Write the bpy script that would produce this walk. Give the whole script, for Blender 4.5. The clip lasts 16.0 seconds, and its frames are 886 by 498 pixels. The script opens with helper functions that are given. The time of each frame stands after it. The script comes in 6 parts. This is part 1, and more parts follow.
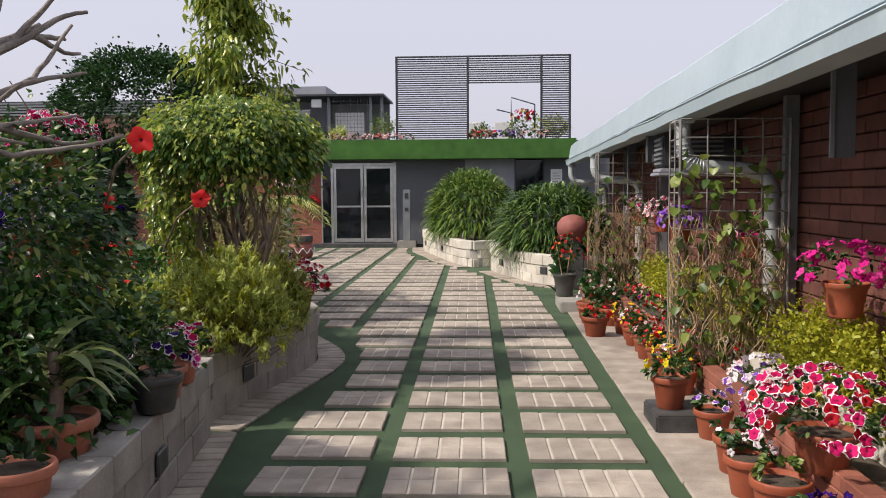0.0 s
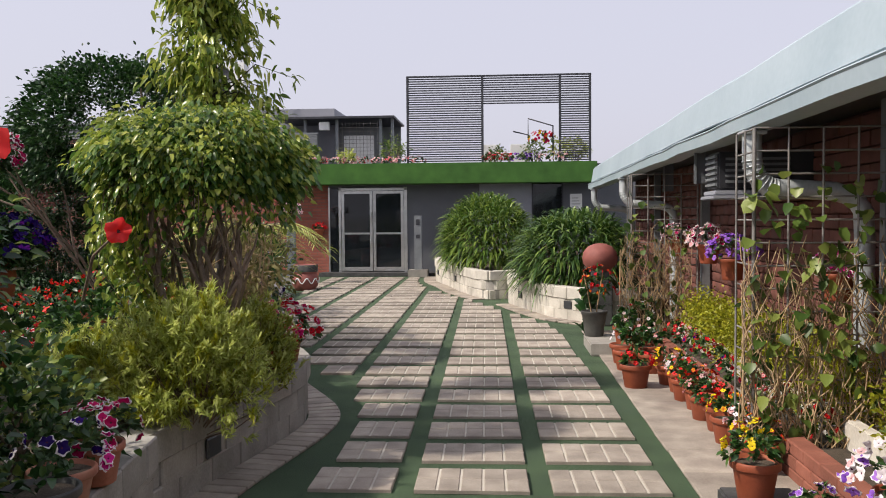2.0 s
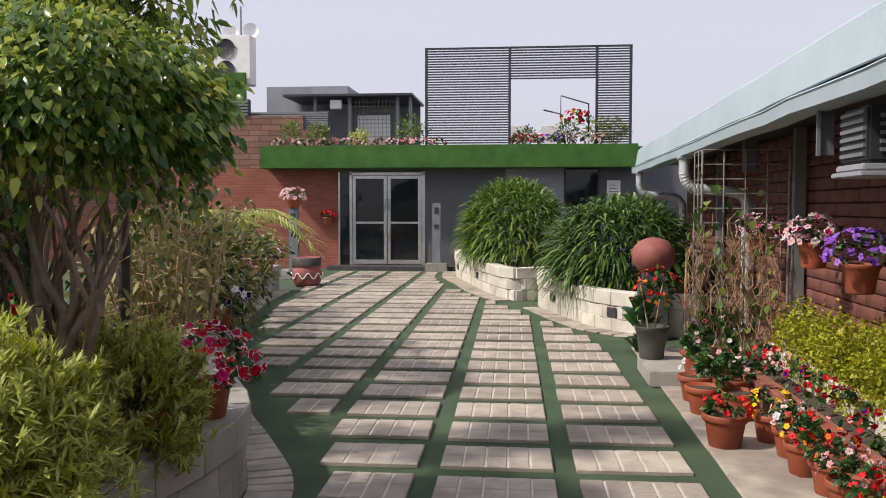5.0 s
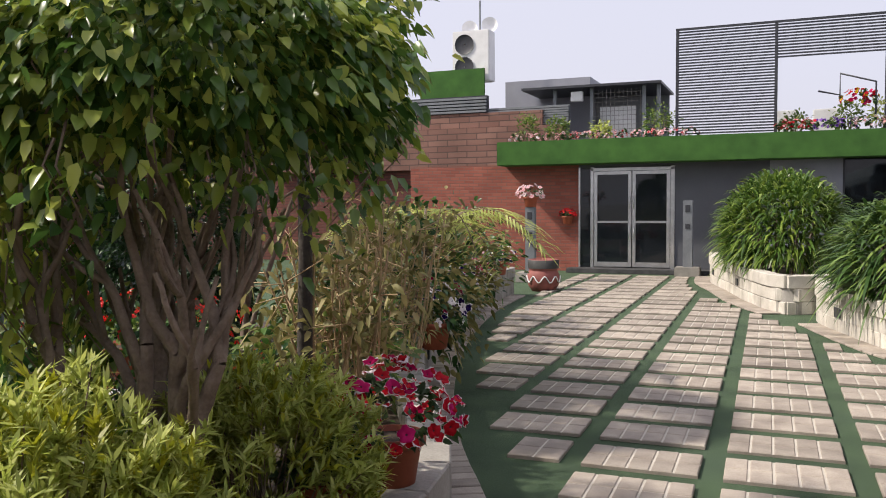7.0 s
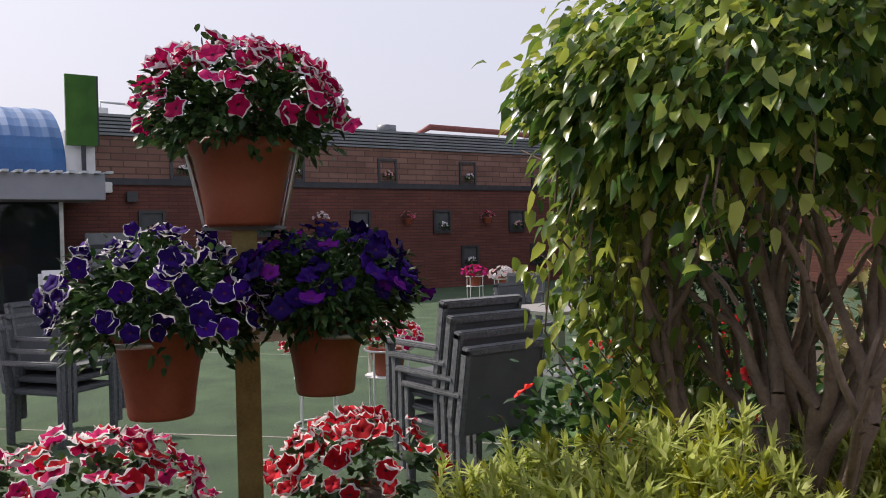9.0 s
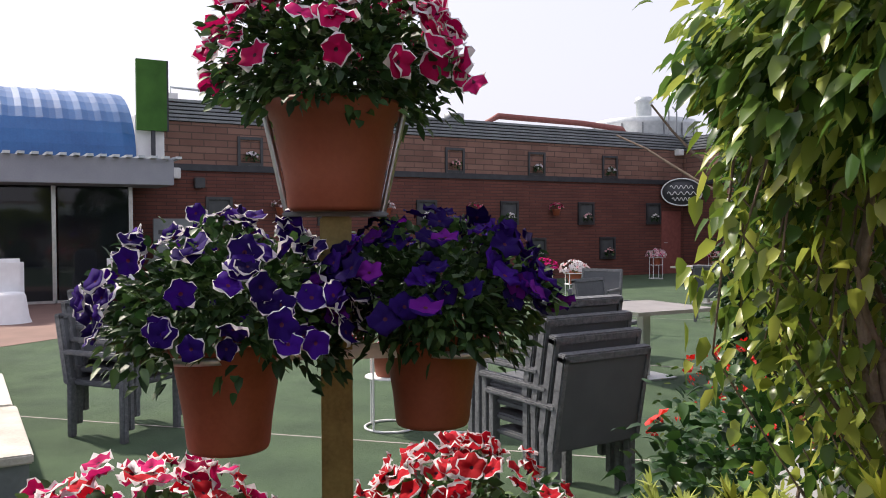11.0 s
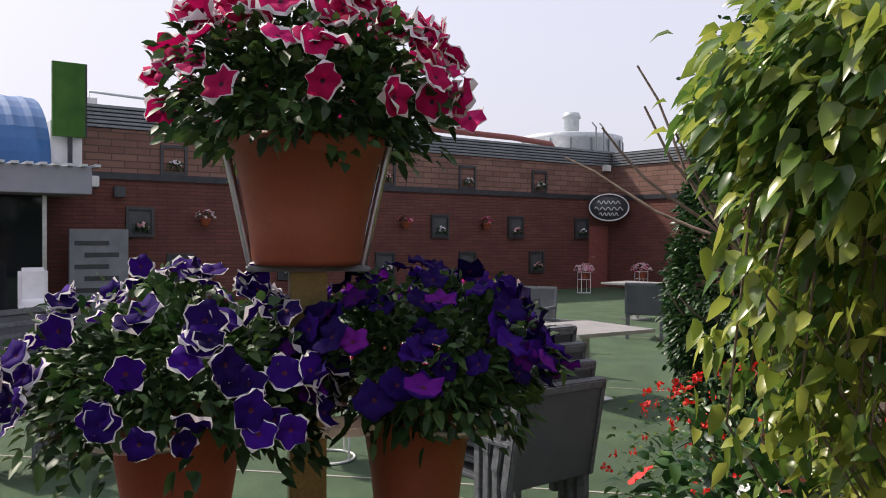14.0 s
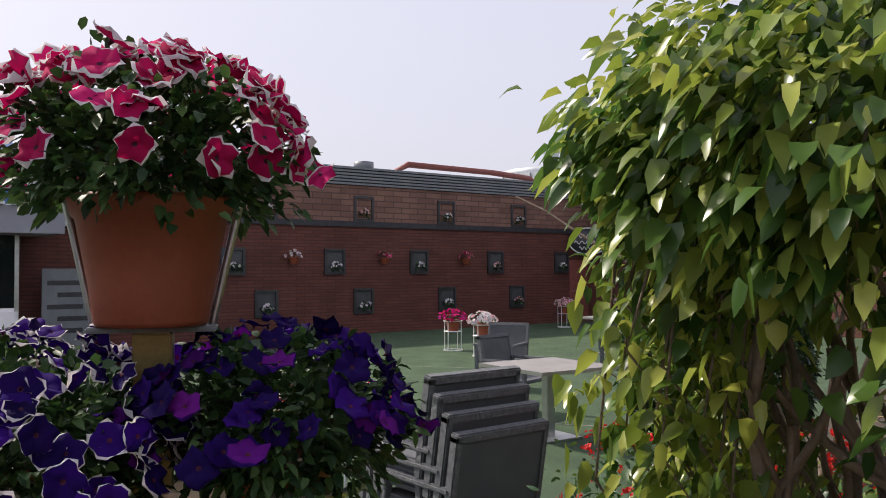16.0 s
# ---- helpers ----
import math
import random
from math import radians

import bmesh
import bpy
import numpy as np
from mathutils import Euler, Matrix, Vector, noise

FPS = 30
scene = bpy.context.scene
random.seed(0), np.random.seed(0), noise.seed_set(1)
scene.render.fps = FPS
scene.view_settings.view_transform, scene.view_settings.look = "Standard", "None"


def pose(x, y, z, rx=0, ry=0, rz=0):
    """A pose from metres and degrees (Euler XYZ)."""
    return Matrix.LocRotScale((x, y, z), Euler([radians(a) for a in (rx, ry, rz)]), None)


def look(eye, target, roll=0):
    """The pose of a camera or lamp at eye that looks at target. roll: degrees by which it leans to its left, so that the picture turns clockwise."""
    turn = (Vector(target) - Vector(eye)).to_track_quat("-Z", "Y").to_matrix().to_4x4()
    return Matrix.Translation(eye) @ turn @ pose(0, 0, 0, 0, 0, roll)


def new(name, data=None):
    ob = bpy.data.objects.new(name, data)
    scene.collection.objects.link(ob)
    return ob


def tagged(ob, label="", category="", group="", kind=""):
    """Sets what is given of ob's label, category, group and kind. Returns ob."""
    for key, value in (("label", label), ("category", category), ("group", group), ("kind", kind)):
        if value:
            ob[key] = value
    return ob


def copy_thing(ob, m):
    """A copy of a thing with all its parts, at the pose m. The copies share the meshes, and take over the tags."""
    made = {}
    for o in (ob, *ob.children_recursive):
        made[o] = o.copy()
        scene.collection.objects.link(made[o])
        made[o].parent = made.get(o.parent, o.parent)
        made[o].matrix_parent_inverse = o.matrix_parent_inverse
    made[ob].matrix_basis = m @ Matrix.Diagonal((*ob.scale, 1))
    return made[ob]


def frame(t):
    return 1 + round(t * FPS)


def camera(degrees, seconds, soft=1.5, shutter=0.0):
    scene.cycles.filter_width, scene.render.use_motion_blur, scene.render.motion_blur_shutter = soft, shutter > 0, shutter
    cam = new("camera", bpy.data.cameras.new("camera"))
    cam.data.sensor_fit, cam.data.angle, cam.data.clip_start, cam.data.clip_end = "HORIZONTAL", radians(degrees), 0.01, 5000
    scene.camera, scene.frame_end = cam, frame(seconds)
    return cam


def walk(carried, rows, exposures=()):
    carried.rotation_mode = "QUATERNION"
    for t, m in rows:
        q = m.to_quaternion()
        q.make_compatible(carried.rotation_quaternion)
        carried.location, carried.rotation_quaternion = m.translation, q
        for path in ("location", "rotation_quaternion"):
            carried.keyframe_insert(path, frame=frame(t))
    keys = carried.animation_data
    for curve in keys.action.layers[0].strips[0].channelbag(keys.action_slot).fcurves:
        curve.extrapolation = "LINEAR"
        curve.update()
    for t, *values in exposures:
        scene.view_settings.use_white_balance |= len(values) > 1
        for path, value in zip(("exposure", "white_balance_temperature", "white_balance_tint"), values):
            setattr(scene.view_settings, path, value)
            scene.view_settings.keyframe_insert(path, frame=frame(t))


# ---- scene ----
cam = camera(56.3, 16.0, 1.0)
METRES, EYE, TILT, LEAN, TURN = 6.2, 1.55, -0.6, 0.0, 3.0
ROWS = [
    (0.0, 0.0, 0.0, 0.0, -0.02, -3.35, 0.35),
    (0.5, -0.0063, 0.0468, 0.0029, -0.09, -2.41, 0.08),
    (1.0, -0.0089, 0.0887, 0.0011, 0.11, -2.02, 0.21),
    (1.5, -0.0039, 0.1473, 0.0021, 0.38, -1.8, 0.29),
    (2.0, -0.0009, 0.1986, 0.0037, 0.89, -1.57, 0.44),
    (2.5, -0.0012, 0.2584, 0.0014, 1.1, -1.66, 0.48),
    (3.0, 0.004, 0.3157, 0.0005, 1.35, -1.94, 0.57),
    (3.5, 0.0124, 0.3748, 0.0046, 1.84, -1.93, 0.38),
    (6.0, -0.0009, 0.6597, 0.0007, 3.22, -2.47, 0.33),
    (6.5, -0.0082, 0.707, 0.0016, 6.73, -2.37, 0.96),
    (7.0, -0.0141, 0.7445, 0.0035, 19.32, -2.37, 0.19),
    (7.5, -0.0293, 0.7517, 0.0055, 31.24, -2.3, 0.78),
    (8.0, -0.0468, 0.7446, 0.0089, 41.38, -1.72, 1.49),
    (8.5, -0.0619, 0.7372, 0.0113, 48.77, -0.82, 1.76),
    (9.0, -0.077, 0.7339, 0.0108, 52.29, -0.69, 0.78),
    (9.5, -0.0941, 0.7358, 0.0097, 53.93, -0.82, 0.23),
    (10.0, -0.114, 0.7479, 0.0088, 57.17, -1.24, -0.02),
    (12.5, -0.198, 0.7645, 0.017, 53.67, -1.54, -0.66),
    (13.0, -0.199, 0.7644, 0.0184, 52.6, -1.53, -0.63),
    (13.5, -0.1997, 0.7641, 0.0215, 51.84, -1.13, -0.78),
    (14.0, -0.2002, 0.7649, 0.025, 51.34, -0.54, -0.85),
    (14.5, -0.198, 0.7692, 0.0316, 50.4, 0.24, -1.24),
    (15.0, -0.1923, 0.7771, 0.0354, 50.25, 1.41, -0.98),
    (15.5, -0.1845, 0.7883, 0.0351, 50.38, 1.83, -0.6),
    (16.0, -0.1774, 0.7982, 0.0322, 50.52, 1.82, -0.27),
]
walk(cam, [(t, pose(0, 0, EYE, TILT, LEAN, TURN) @ pose(METRES * x, METRES * y, METRES * z, 90 + pitch, roll, yaw)) for t, x, y, z, yaw, pitch, roll in ROWS],
     exposures=[(0.0, 0.1), (6.5, 0.13), (7.5, 0.38), (8.5, 0.2), (9.0, 0.1), (10.0, 0.28), (12.5, 0.48), (13.5, 0.35), (15.0, 0.08), (16.0, 0.15)])

# ---- light ----
world = bpy.data.worlds.new("world"); scene.world = world; world.use_nodes = True
wn = world.node_tree.nodes; wl = world.node_tree.links
sky = wn.new("ShaderNodeTexSky"); sky.sky_type = "NISHITA"; sky.sun_disc = False
SUN_AZ, SUN_EL = 112.0, 46.0          # degrees left of +y, degrees above the horizon
sky.sun_elevation = radians(SUN_EL); sky.sun_rotation = radians(-SUN_AZ)
sky.dust_density = 6.0; sky.air_density = 1.0; sky.ozone_density = 2.5
haze = wn.new("ShaderNodeMixRGB"); haze.inputs[0].default_value = 0.72
haze.inputs[2].default_value = (6.75, 6.6, 7.6, 1)
wl.new(sky.outputs[0], haze.inputs[1]); wl.new(haze.outputs[0], wn["Background"].inputs[0])
wn["Background"].inputs[1].default_value = 0.12
sun = new("sun", bpy.data.lights.new("sun", "SUN"))
sun.data.energy = 4.4; sun.data.angle = radians(2.5); sun.data.color = (1.0, 0.9, 0.78)
sd = Vector((-math.sin(radians(SUN_AZ)) * math.cos(radians(SUN_EL)), math.cos(radians(SUN_AZ)) * math.cos(radians(SUN_EL)), math.sin(radians(SUN_EL))))
sun.matrix_world = look(sd * 60, (0, 0, 0))

# ---- materials ----
def base_mat(name, rough=0.7, metal=0.0):
    m = bpy.data.materials.new(name); m.use_nodes = True
    nt = m.node_tree; b = nt.nodes["Principled BSDF"]
    b.inputs["Roughness"].default_value = rough; b.inputs["Metallic"].default_value = metal
    if rough == 0.6 and "petal" in name:
        b.inputs["Roughness"].default_value = 0.85; b.inputs["Specular IOR Level"].default_value = 0.2
    return m, nt, b


def mottled(name, c1, c2, scale=6.0, fine=60.0, rough=0.75, metal=0.0, bump=0.3, vary=0.0, stain=None, dist=0.01):
    """Two colours mixed by coarse and fine noise, with fine relief; vary: change from piece to piece."""
    m, nt, b = base_mat(name, rough, metal); N, L = nt.nodes, nt.links
    co = N.new("ShaderNodeTexCoord")
    n1 = N.new("ShaderNodeTexNoise"); n1.inputs["Scale"].default_value = scale; n1.inputs["Detail"].default_value = 6
    n2 = N.new("ShaderNodeTexNoise"); n2.inputs["Scale"].default_value = fine; n2.inputs["Detail"].default_value = 4
    geo = N.new("ShaderNodeNewGeometry")
    for n in (n1, n2):
        L.new(geo.outputs["Position"], n.inputs["Vector"])
    add = N.new("ShaderNodeMath"); add.operation = "MULTIPLY_ADD"; add.inputs[1].default_value = 0.45
    L.new(n2.outputs["Fac"], add.inputs[0]); L.new(n1.outputs["Fac"], add.inputs[2])
    ramp = N.new("ShaderNodeValToRGB"); ramp.color_ramp.elements[0].position = 0.5; ramp.color_ramp.elements[1].position = 0.95
    ramp.color_ramp.elements[0].color = (*c1, 1); ramp.color_ramp.elements[1].color = (*c2, 1)
    L.new(add.outputs[0], ramp.inputs[0]); col = ramp.outputs[0]
    if stain:
        n3 = N.new("ShaderNodeTexNoise"); n3.inputs["Scale"].default_value = scale * 0.35; n3.inputs["Detail"].default_value = 8
        L.new(geo.outputs["Position"], n3.inputs["Vector"])
        r3 = N.new("ShaderNodeValToRGB"); r3.color_ramp.elements[0].position = 0.52; r3.color_ramp.elements[1].position = 0.68
        L.new(n3.outputs["Fac"], r3.inputs[0])
        mx = N.new("ShaderNodeMixRGB"); mx.inputs[2].default_value = (*stain, 1)
        sc = N.new("ShaderNodeMath"); sc.operation = "MULTIPLY"; sc.inputs[1].default_value = 0.6
        L.new(r3.outputs[0], sc.inputs[0]); L.new(sc.outputs[0], mx.inputs[0]); L.new(col, mx.inputs[1]); col = mx.outputs[0]
    if vary:
        inf = N.new("ShaderNodeObjectInfo"); hs = N.new("ShaderNodeHueSaturation")
        mr = N.new("ShaderNodeMapRange"); mr.inputs[3].default_value = 1 - vary; mr.inputs[4].default_value = 1 + vary
        L.new(inf.outputs["Random"], mr.inputs[0]); L.new(mr.outputs[0], hs.inputs["Value"]); L.new(col, hs.inputs["Color"]); col = hs.outputs[0]
    L.new(col, b.inputs["Base Color"])
    bp = N.new("ShaderNodeBump"); bp.inputs["Strength"].default_value = bump; bp.inputs["Distance"].default_value = dist
    L.new(add.outputs[0], bp.inputs["Height"]); L.new(bp.outputs[0], b.inputs["Normal"])
    return m


def leaf_mat(name, dark, mid, light, rough=0.4, trans=0.3):
    """Leaf or petal: colour differs leaf by leaf, some light comes through."""
    m, nt, b = base_mat(name, rough); N, L = nt.nodes, nt.links
    geo = N.new("ShaderNodeNewGeometry"); ramp = N.new("ShaderNodeValToRGB")
    e = ramp.color_ramp.elements; e[0].color = (*dark, 1); e[1].color = (*light, 1); e[1].position = 1.0
    k = e.new(0.55); k.color = (*mid, 1)
    L.new(geo.outputs["Random Per Island"], ramp.inputs[0])
    n = N.new("ShaderNodeTexNoise"); n.inputs["Scale"].default_value = 3.0; L.new(geo.outputs["Position"], n.inputs["Vector"])
    hs = N.new("ShaderNodeHueSaturation"); mr = N.new("ShaderNodeMapRange"); mr.inputs[3].default_value = 0.6; mr.inputs[4].default_value = 1.4
    L.new(n.outputs["Fac"], mr.inputs[0]); L.new(mr.outputs[0], hs.inputs["Value"]); L.new(ramp.outputs[0], hs.inputs["Color"])
    L.new(hs.outputs[0], b.inputs["Base Color"])
    tr = N.new("ShaderNodeBsdfTranslucent"); L.new(hs.outputs[0], tr.inputs["Color"])
    ms = N.new("ShaderNodeMixShader"); ms.inputs[0].default_value = trans
    L.new(b.outputs[0], ms.inputs[1]); L.new(tr.outputs[0], ms.inputs[2]); L.new(ms.outputs[0], N["Material Output"].inputs[0])
    return m


def brick_mat(name, c1, c2, mortar, w, h, axis, gap=0.012, rough=0.85):
    """Brick courses for walls seen from far off; axis: the world axis along the wall."""
    m, nt, b = base_mat(name, rough); N, L = nt.nodes, nt.links
    geo = N.new("ShaderNodeNewGeometry"); sp = N.new("ShaderNodeSeparateXYZ"); cb = N.new("ShaderNodeCombineXYZ")
    L.new(geo.outputs["Position"], sp.inputs[0]); L.new(sp.outputs[axis], cb.inputs[0]); L.new(sp.outputs["Z"], cb.inputs[1])
    br = N.new("ShaderNodeTexBrick"); br.inputs["Scale"].default_value = 1; br.inputs["Brick Width"].default_value = w; br.inputs["Row Height"].default_value = h
    br.inputs["Mortar Size"].default_value = gap; br.inputs["Mortar Smooth"].default_value = 0.3
    br.inputs["Color1"].default_value = (*c1, 1); br.inputs["Color2"].default_value = (*c2, 1); br.inputs["Mortar"].default_value = (*mortar, 1)
    L.new(cb.outputs[0], br.inputs["Vector"])
    n = N.new("ShaderNodeTexNoise"); n.inputs["Scale"].default_value = 1.3; n.inputs["Detail"].default_value = 8; L.new(geo.outputs["Position"], n.inputs["Vector"])
    hs = N.new("ShaderNodeHueSaturation"); mr = N.new("ShaderNodeMapRange"); mr.inputs[3].default_value = 0.6; mr.inputs[4].default_value = 1.4
    L.new(n.outputs["Fac"], mr.inputs[0]); L.new(mr.outputs[0], hs.inputs["Value"]); L.new(br.outputs["Color"], hs.inputs["Color"]); L.new(hs.outputs[0], b.inputs["Base Color"])
    bp = N.new("ShaderNodeBump"); bp.invert = True; bp.inputs["Strength"].default_value = 0.6; bp.inputs["Distance"].default_value = 0.012
    L.new(br.outputs["Fac"], bp.inputs["Height"]); L.new(bp.outputs[0], b.inputs["Normal"])
    return m


TURF = mottled("turf", (0.032, 0.06, 0.03), (0.066, 0.112, 0.054), 2.0, 420, 0.95, bump=1.0, stain=(0.05, 0.085, 0.05), dist=0.012)
TURFWALL = mottled("turf_cladding", (0.03, 0.095, 0.015), (0.055, 0.15, 0.025), 3.0, 300, 0.95, bump=0.9)
EARTH = mottled("earth", (0.03, 0.022, 0.016), (0.09, 0.07, 0.05), 8, 90, 0.95, bump=1.0)
PAVER = mottled("paver_stone", (0.24, 0.205, 0.175), (0.41, 0.36, 0.305), 5, 110, 0.85, bump=0.35, vary=0.16, stain=(0.19, 0.16, 0.14))
GROUT = mottled("pale_grout", (0.4, 0.37, 0.32), (0.52, 0.48, 0.42), 6, 90, 0.9, bump=0.3)
CONC = mottled("concrete", (0.21, 0.2, 0.18), (0.36, 0.34, 0.31), 4, 70, 0.85, bump=0.3, vary=0.12, stain=(0.22, 0.21, 0.19))
BLOCKW = mottled("pale_block", (0.42, 0.39, 0.34), (0.62, 0.59, 0.53), 4, 60, 0.85, bump=0.35, vary=0.12, stain=(0.32, 0.3, 0.26))
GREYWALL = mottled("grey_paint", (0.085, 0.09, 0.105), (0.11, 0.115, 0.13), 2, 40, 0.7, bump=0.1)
LGREYWALL = mottled("light_grey_paint", (0.24, 0.25, 0.29), (0.3, 0.31, 0.35), 2, 40, 0.7, bump=0.1)
ROOFBLUE = mottled("pale_blue_sheet", (0.3, 0.38, 0.43), (0.38, 0.46, 0.51), 1.5, 25, 0.4, bump=0.05)
BLUESHEET = mottled("blue_sheet", (0.016, 0.085, 0.25), (0.03, 0.13, 0.34), 1.5, 25, 0.4, bump=0.05)
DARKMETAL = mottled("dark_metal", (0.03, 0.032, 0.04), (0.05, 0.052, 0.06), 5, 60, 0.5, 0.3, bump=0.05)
GREYMETAL = mottled("grey_sheet_metal", (0.16, 0.175, 0.19), (0.23, 0.245, 0.26), 3, 40, 0.5, 0.3, bump=0.08)
STEEL = mottled("brushed_steel", (0.5, 0.5, 0.5), (0.65, 0.65, 0.64), 8, 120, 0.32, 0.9, bump=0.05)
GALV = mottled("galvanised_pipe", (0.42, 0.46, 0.48), (0.58, 0.61, 0.63), 6, 60, 0.45, 0.35, bump=0.1)
BRASS = mottled("tarnished_brass", (0.15, 0.115, 0.045), (0.27, 0.215, 0.09), 9, 120, 0.35, 0.75, bump=0.05)
WIRE = mottled("rusty_wire", (0.16, 0.15, 0.14), (0.34, 0.33, 0.32), 9, 120, 0.6, 0.4, bump=0.1)
TERRA = mottled("terracotta", (0.22, 0.048, 0.02), (0.3, 0.075, 0.033), 7, 80, 0.6, bump=0.12, vary=0.15, stain=(0.3, 0.09, 0.045))
TERRAD = mottled("old_terracotta", (0.28, 0.09, 0.05), (0.42, 0.16, 0.1), 7, 80, 0.75, bump=0.2, stain=(0.4, 0.27, 0.2))
BLACKPOT = mottled("black_pot", (0.018, 0.018, 0.018), (0.05, 0.05, 0.048), 7, 80, 0.6, bump=0.2, stain=(0.12, 0.12, 0.11))
REDBALL = mottled("red_clay_ball", (0.2, 0.06, 0.05), (0.28, 0.09, 0.075), 9, 80, 0.7, bump=0.2)
DARKSTONE = mottled("dark_stone", (0.03, 0.03, 0.032), (0.08, 0.08, 0.08), 8, 80, 0.6, bump=0.3)
EDGEBRICK = mottled("edging_brick", (0.2, 0.065, 0.042), (0.3, 0.11, 0.075), 6, 80, 0.85, bump=0.35, vary=0.2)
# darker than the edging brick: deep shade under the eave is in this colour
SHADEBRICK = mottled("red_brick", (0.1, 0.036, 0.028), (0.17, 0.062, 0.048), 6, 80, 0.85, bump=0.35, vary=0.2)
BARK = mottled("bark", (0.12, 0.085, 0.06), (0.24, 0.18, 0.14), 14, 90, 0.9, bump=0.9)
BARKDARK = mottled("dark_bark", (0.02, 0.018, 0.016), (0.06, 0.05, 0.042), 14, 90, 0.9, bump=0.9)
BARKGREY = mottled("grey_bark", (0.13, 0.11, 0.095), (0.27, 0.24, 0.21), 14, 90, 0.9, bump=0.9)
TWIG = mottled("dry_twig", (0.3, 0.2, 0.11), (0.46, 0.34, 0.2), 14, 90, 0.9, bump=0.5)
WICKER = mottled("grey_wicker", (0.085, 0.09, 0.1), (0.17, 0.175, 0.19), 40, 260, 0.6, bump=1.0)
MESH = mottled("grey_sling_fabric", (0.075, 0.08, 0.09), (0.1, 0.105, 0.115), 6, 300, 0.7, bump=0.6)
TABLETOP = mottled("grey_table_top", (0.2, 0.185, 0.185), (0.27, 0.255, 0.25), 5, 90, 0.6, bump=0.1)
WHITE = mottled("white_paint", (0.68, 0.68, 0.68), (0.8, 0.8, 0.8), 4, 60, 0.6, bump=0.1)
CLOTH = mottled("white_cloth", (0.72, 0.72, 0.74), (0.82, 0.82, 0.84), 6, 90, 0.9, bump=0.4)
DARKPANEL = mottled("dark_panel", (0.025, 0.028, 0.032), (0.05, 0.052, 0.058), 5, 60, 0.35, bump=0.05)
REDPAVE = brick_mat("red_pavement", (0.3, 0.13, 0.1), (0.38, 0.18, 0.14), (0.2, 0.12, 0.1), 0.6, 0.3, "Y")
FARBRICK = brick_mat("far_thin_brick", (0.115, 0.036, 0.027), (0.15, 0.05, 0.037), (0.075, 0.032, 0.026), 0.45, 0.085, "Y")
FARBLOCK = brick_mat("far_block", (0.17, 0.085, 0.065), (0.24, 0.13, 0.1), (0.1, 0.06, 0.05), 0.55, 0.155, "Y", 0.015)
FARBLOCKX = brick_mat("far_block_end", (0.17, 0.085, 0.065), (0.24, 0.13, 0.1), (0.1, 0.06, 0.05), 0.55, 0.155, "X", 0.015)
FARBRICKX = brick_mat("far_thin_brick_end", (0.115, 0.036, 0.027), (0.15, 0.05, 0.037), (0.075, 0.032, 0.026), 0.45, 0.085, "X")
DOORBRICK = brick_mat("entrance_brick", (0.24, 0.065, 0.045), (0.31, 0.095, 0.065), (0.19, 0.09, 0.07), 0.24, 0.08, "X", 0.01)

def glass_mat(name, tint=(0.02, 0.025, 0.03)):
    m, nt, b = base_mat(name, 0.04)
    b.inputs["Base Color"].default_value = (*tint, 1); b.inputs["Transmission Weight"].default_value = 0.35; b.inputs["IOR"].default_value = 1.45
    return m
GLASS = glass_mat("dark_glass")

L_FICUS = leaf_mat("ficus_leaf", (0.035, 0.09, 0.02), (0.11, 0.2, 0.038), (0.38, 0.43, 0.085), 0.27, 0.4)
L_FICUSY = leaf_mat("young_ficus_leaf", (0.08, 0.15, 0.025), (0.24, 0.31, 0.045), (0.48, 0.5, 0.1), 0.28, 0.4)
L_DARK = leaf_mat("dark_leaf", (0.008, 0.03, 0.008), (0.018, 0.06, 0.014), (0.05, 0.11, 0.025), 0.4, 0.2)
L_HIB = leaf_mat("hibiscus_leaf", (0.012, 0.045, 0.012), (0.03, 0.09, 0.018), (0.09, 0.18, 0.035), 0.35, 0.3)
L_YEL = leaf_mat("yellow_green_leaf", (0.28, 0.34, 0.06), (0.48, 0.53, 0.13), (0.62, 0.66, 0.24), 0.5, 0.5)
L_LIME = leaf_mat("lime_leaf", (0.18, 0.2, 0.012), (0.32, 0.34, 0.02), (0.48, 0.46, 0.04), 0.5, 0.35)
L_BLADE = leaf_mat("blade_leaf", (0.035, 0.085, 0.015), (0.1, 0.18, 0.028), (0.26, 0.34, 0.06), 0.35, 0.3)
L_BLADED = leaf_mat("dark_blade_leaf", (0.025, 0.065, 0.017), (0.07, 0.14, 0.03), (0.2, 0.29, 0.065), 0.35, 0.3)
L_PET = leaf_mat("petunia_leaf", (0.014, 0.045, 0.012), (0.035, 0.085, 0.022), (0.09, 0.16, 0.04), 0.5, 0.25)
L_VINE = leaf_mat("vine_leaf", (0.04, 0.09, 0.02), (0.12, 0.19, 0.035), (0.28, 0.34, 0.08), 0.4, 0.4)
L_DRY = leaf_mat("dry_leaf", (0.12, 0.12, 0.035), (0.24, 0.22, 0.07), (0.36, 0.3, 0.13), 0.6, 0.35)
L_STRIPE = leaf_mat("pale_strap_leaf", (0.1, 0.15, 0.05), (0.22, 0.27, 0.1), (0.42, 0.44, 0.2), 0.4, 0.3)
P_PINK = leaf_mat("pink_petal", (0.32, 0.004, 0.06), (0.5, 0.006, 0.1), (0.66, 0.02, 0.18), 0.6, 0.3)
P_RED = leaf_mat("red_petal", (0.36, 0.005, 0.012), (0.5, 0.008, 0.022), (0.65, 0.03, 0.05), 0.6, 0.3)
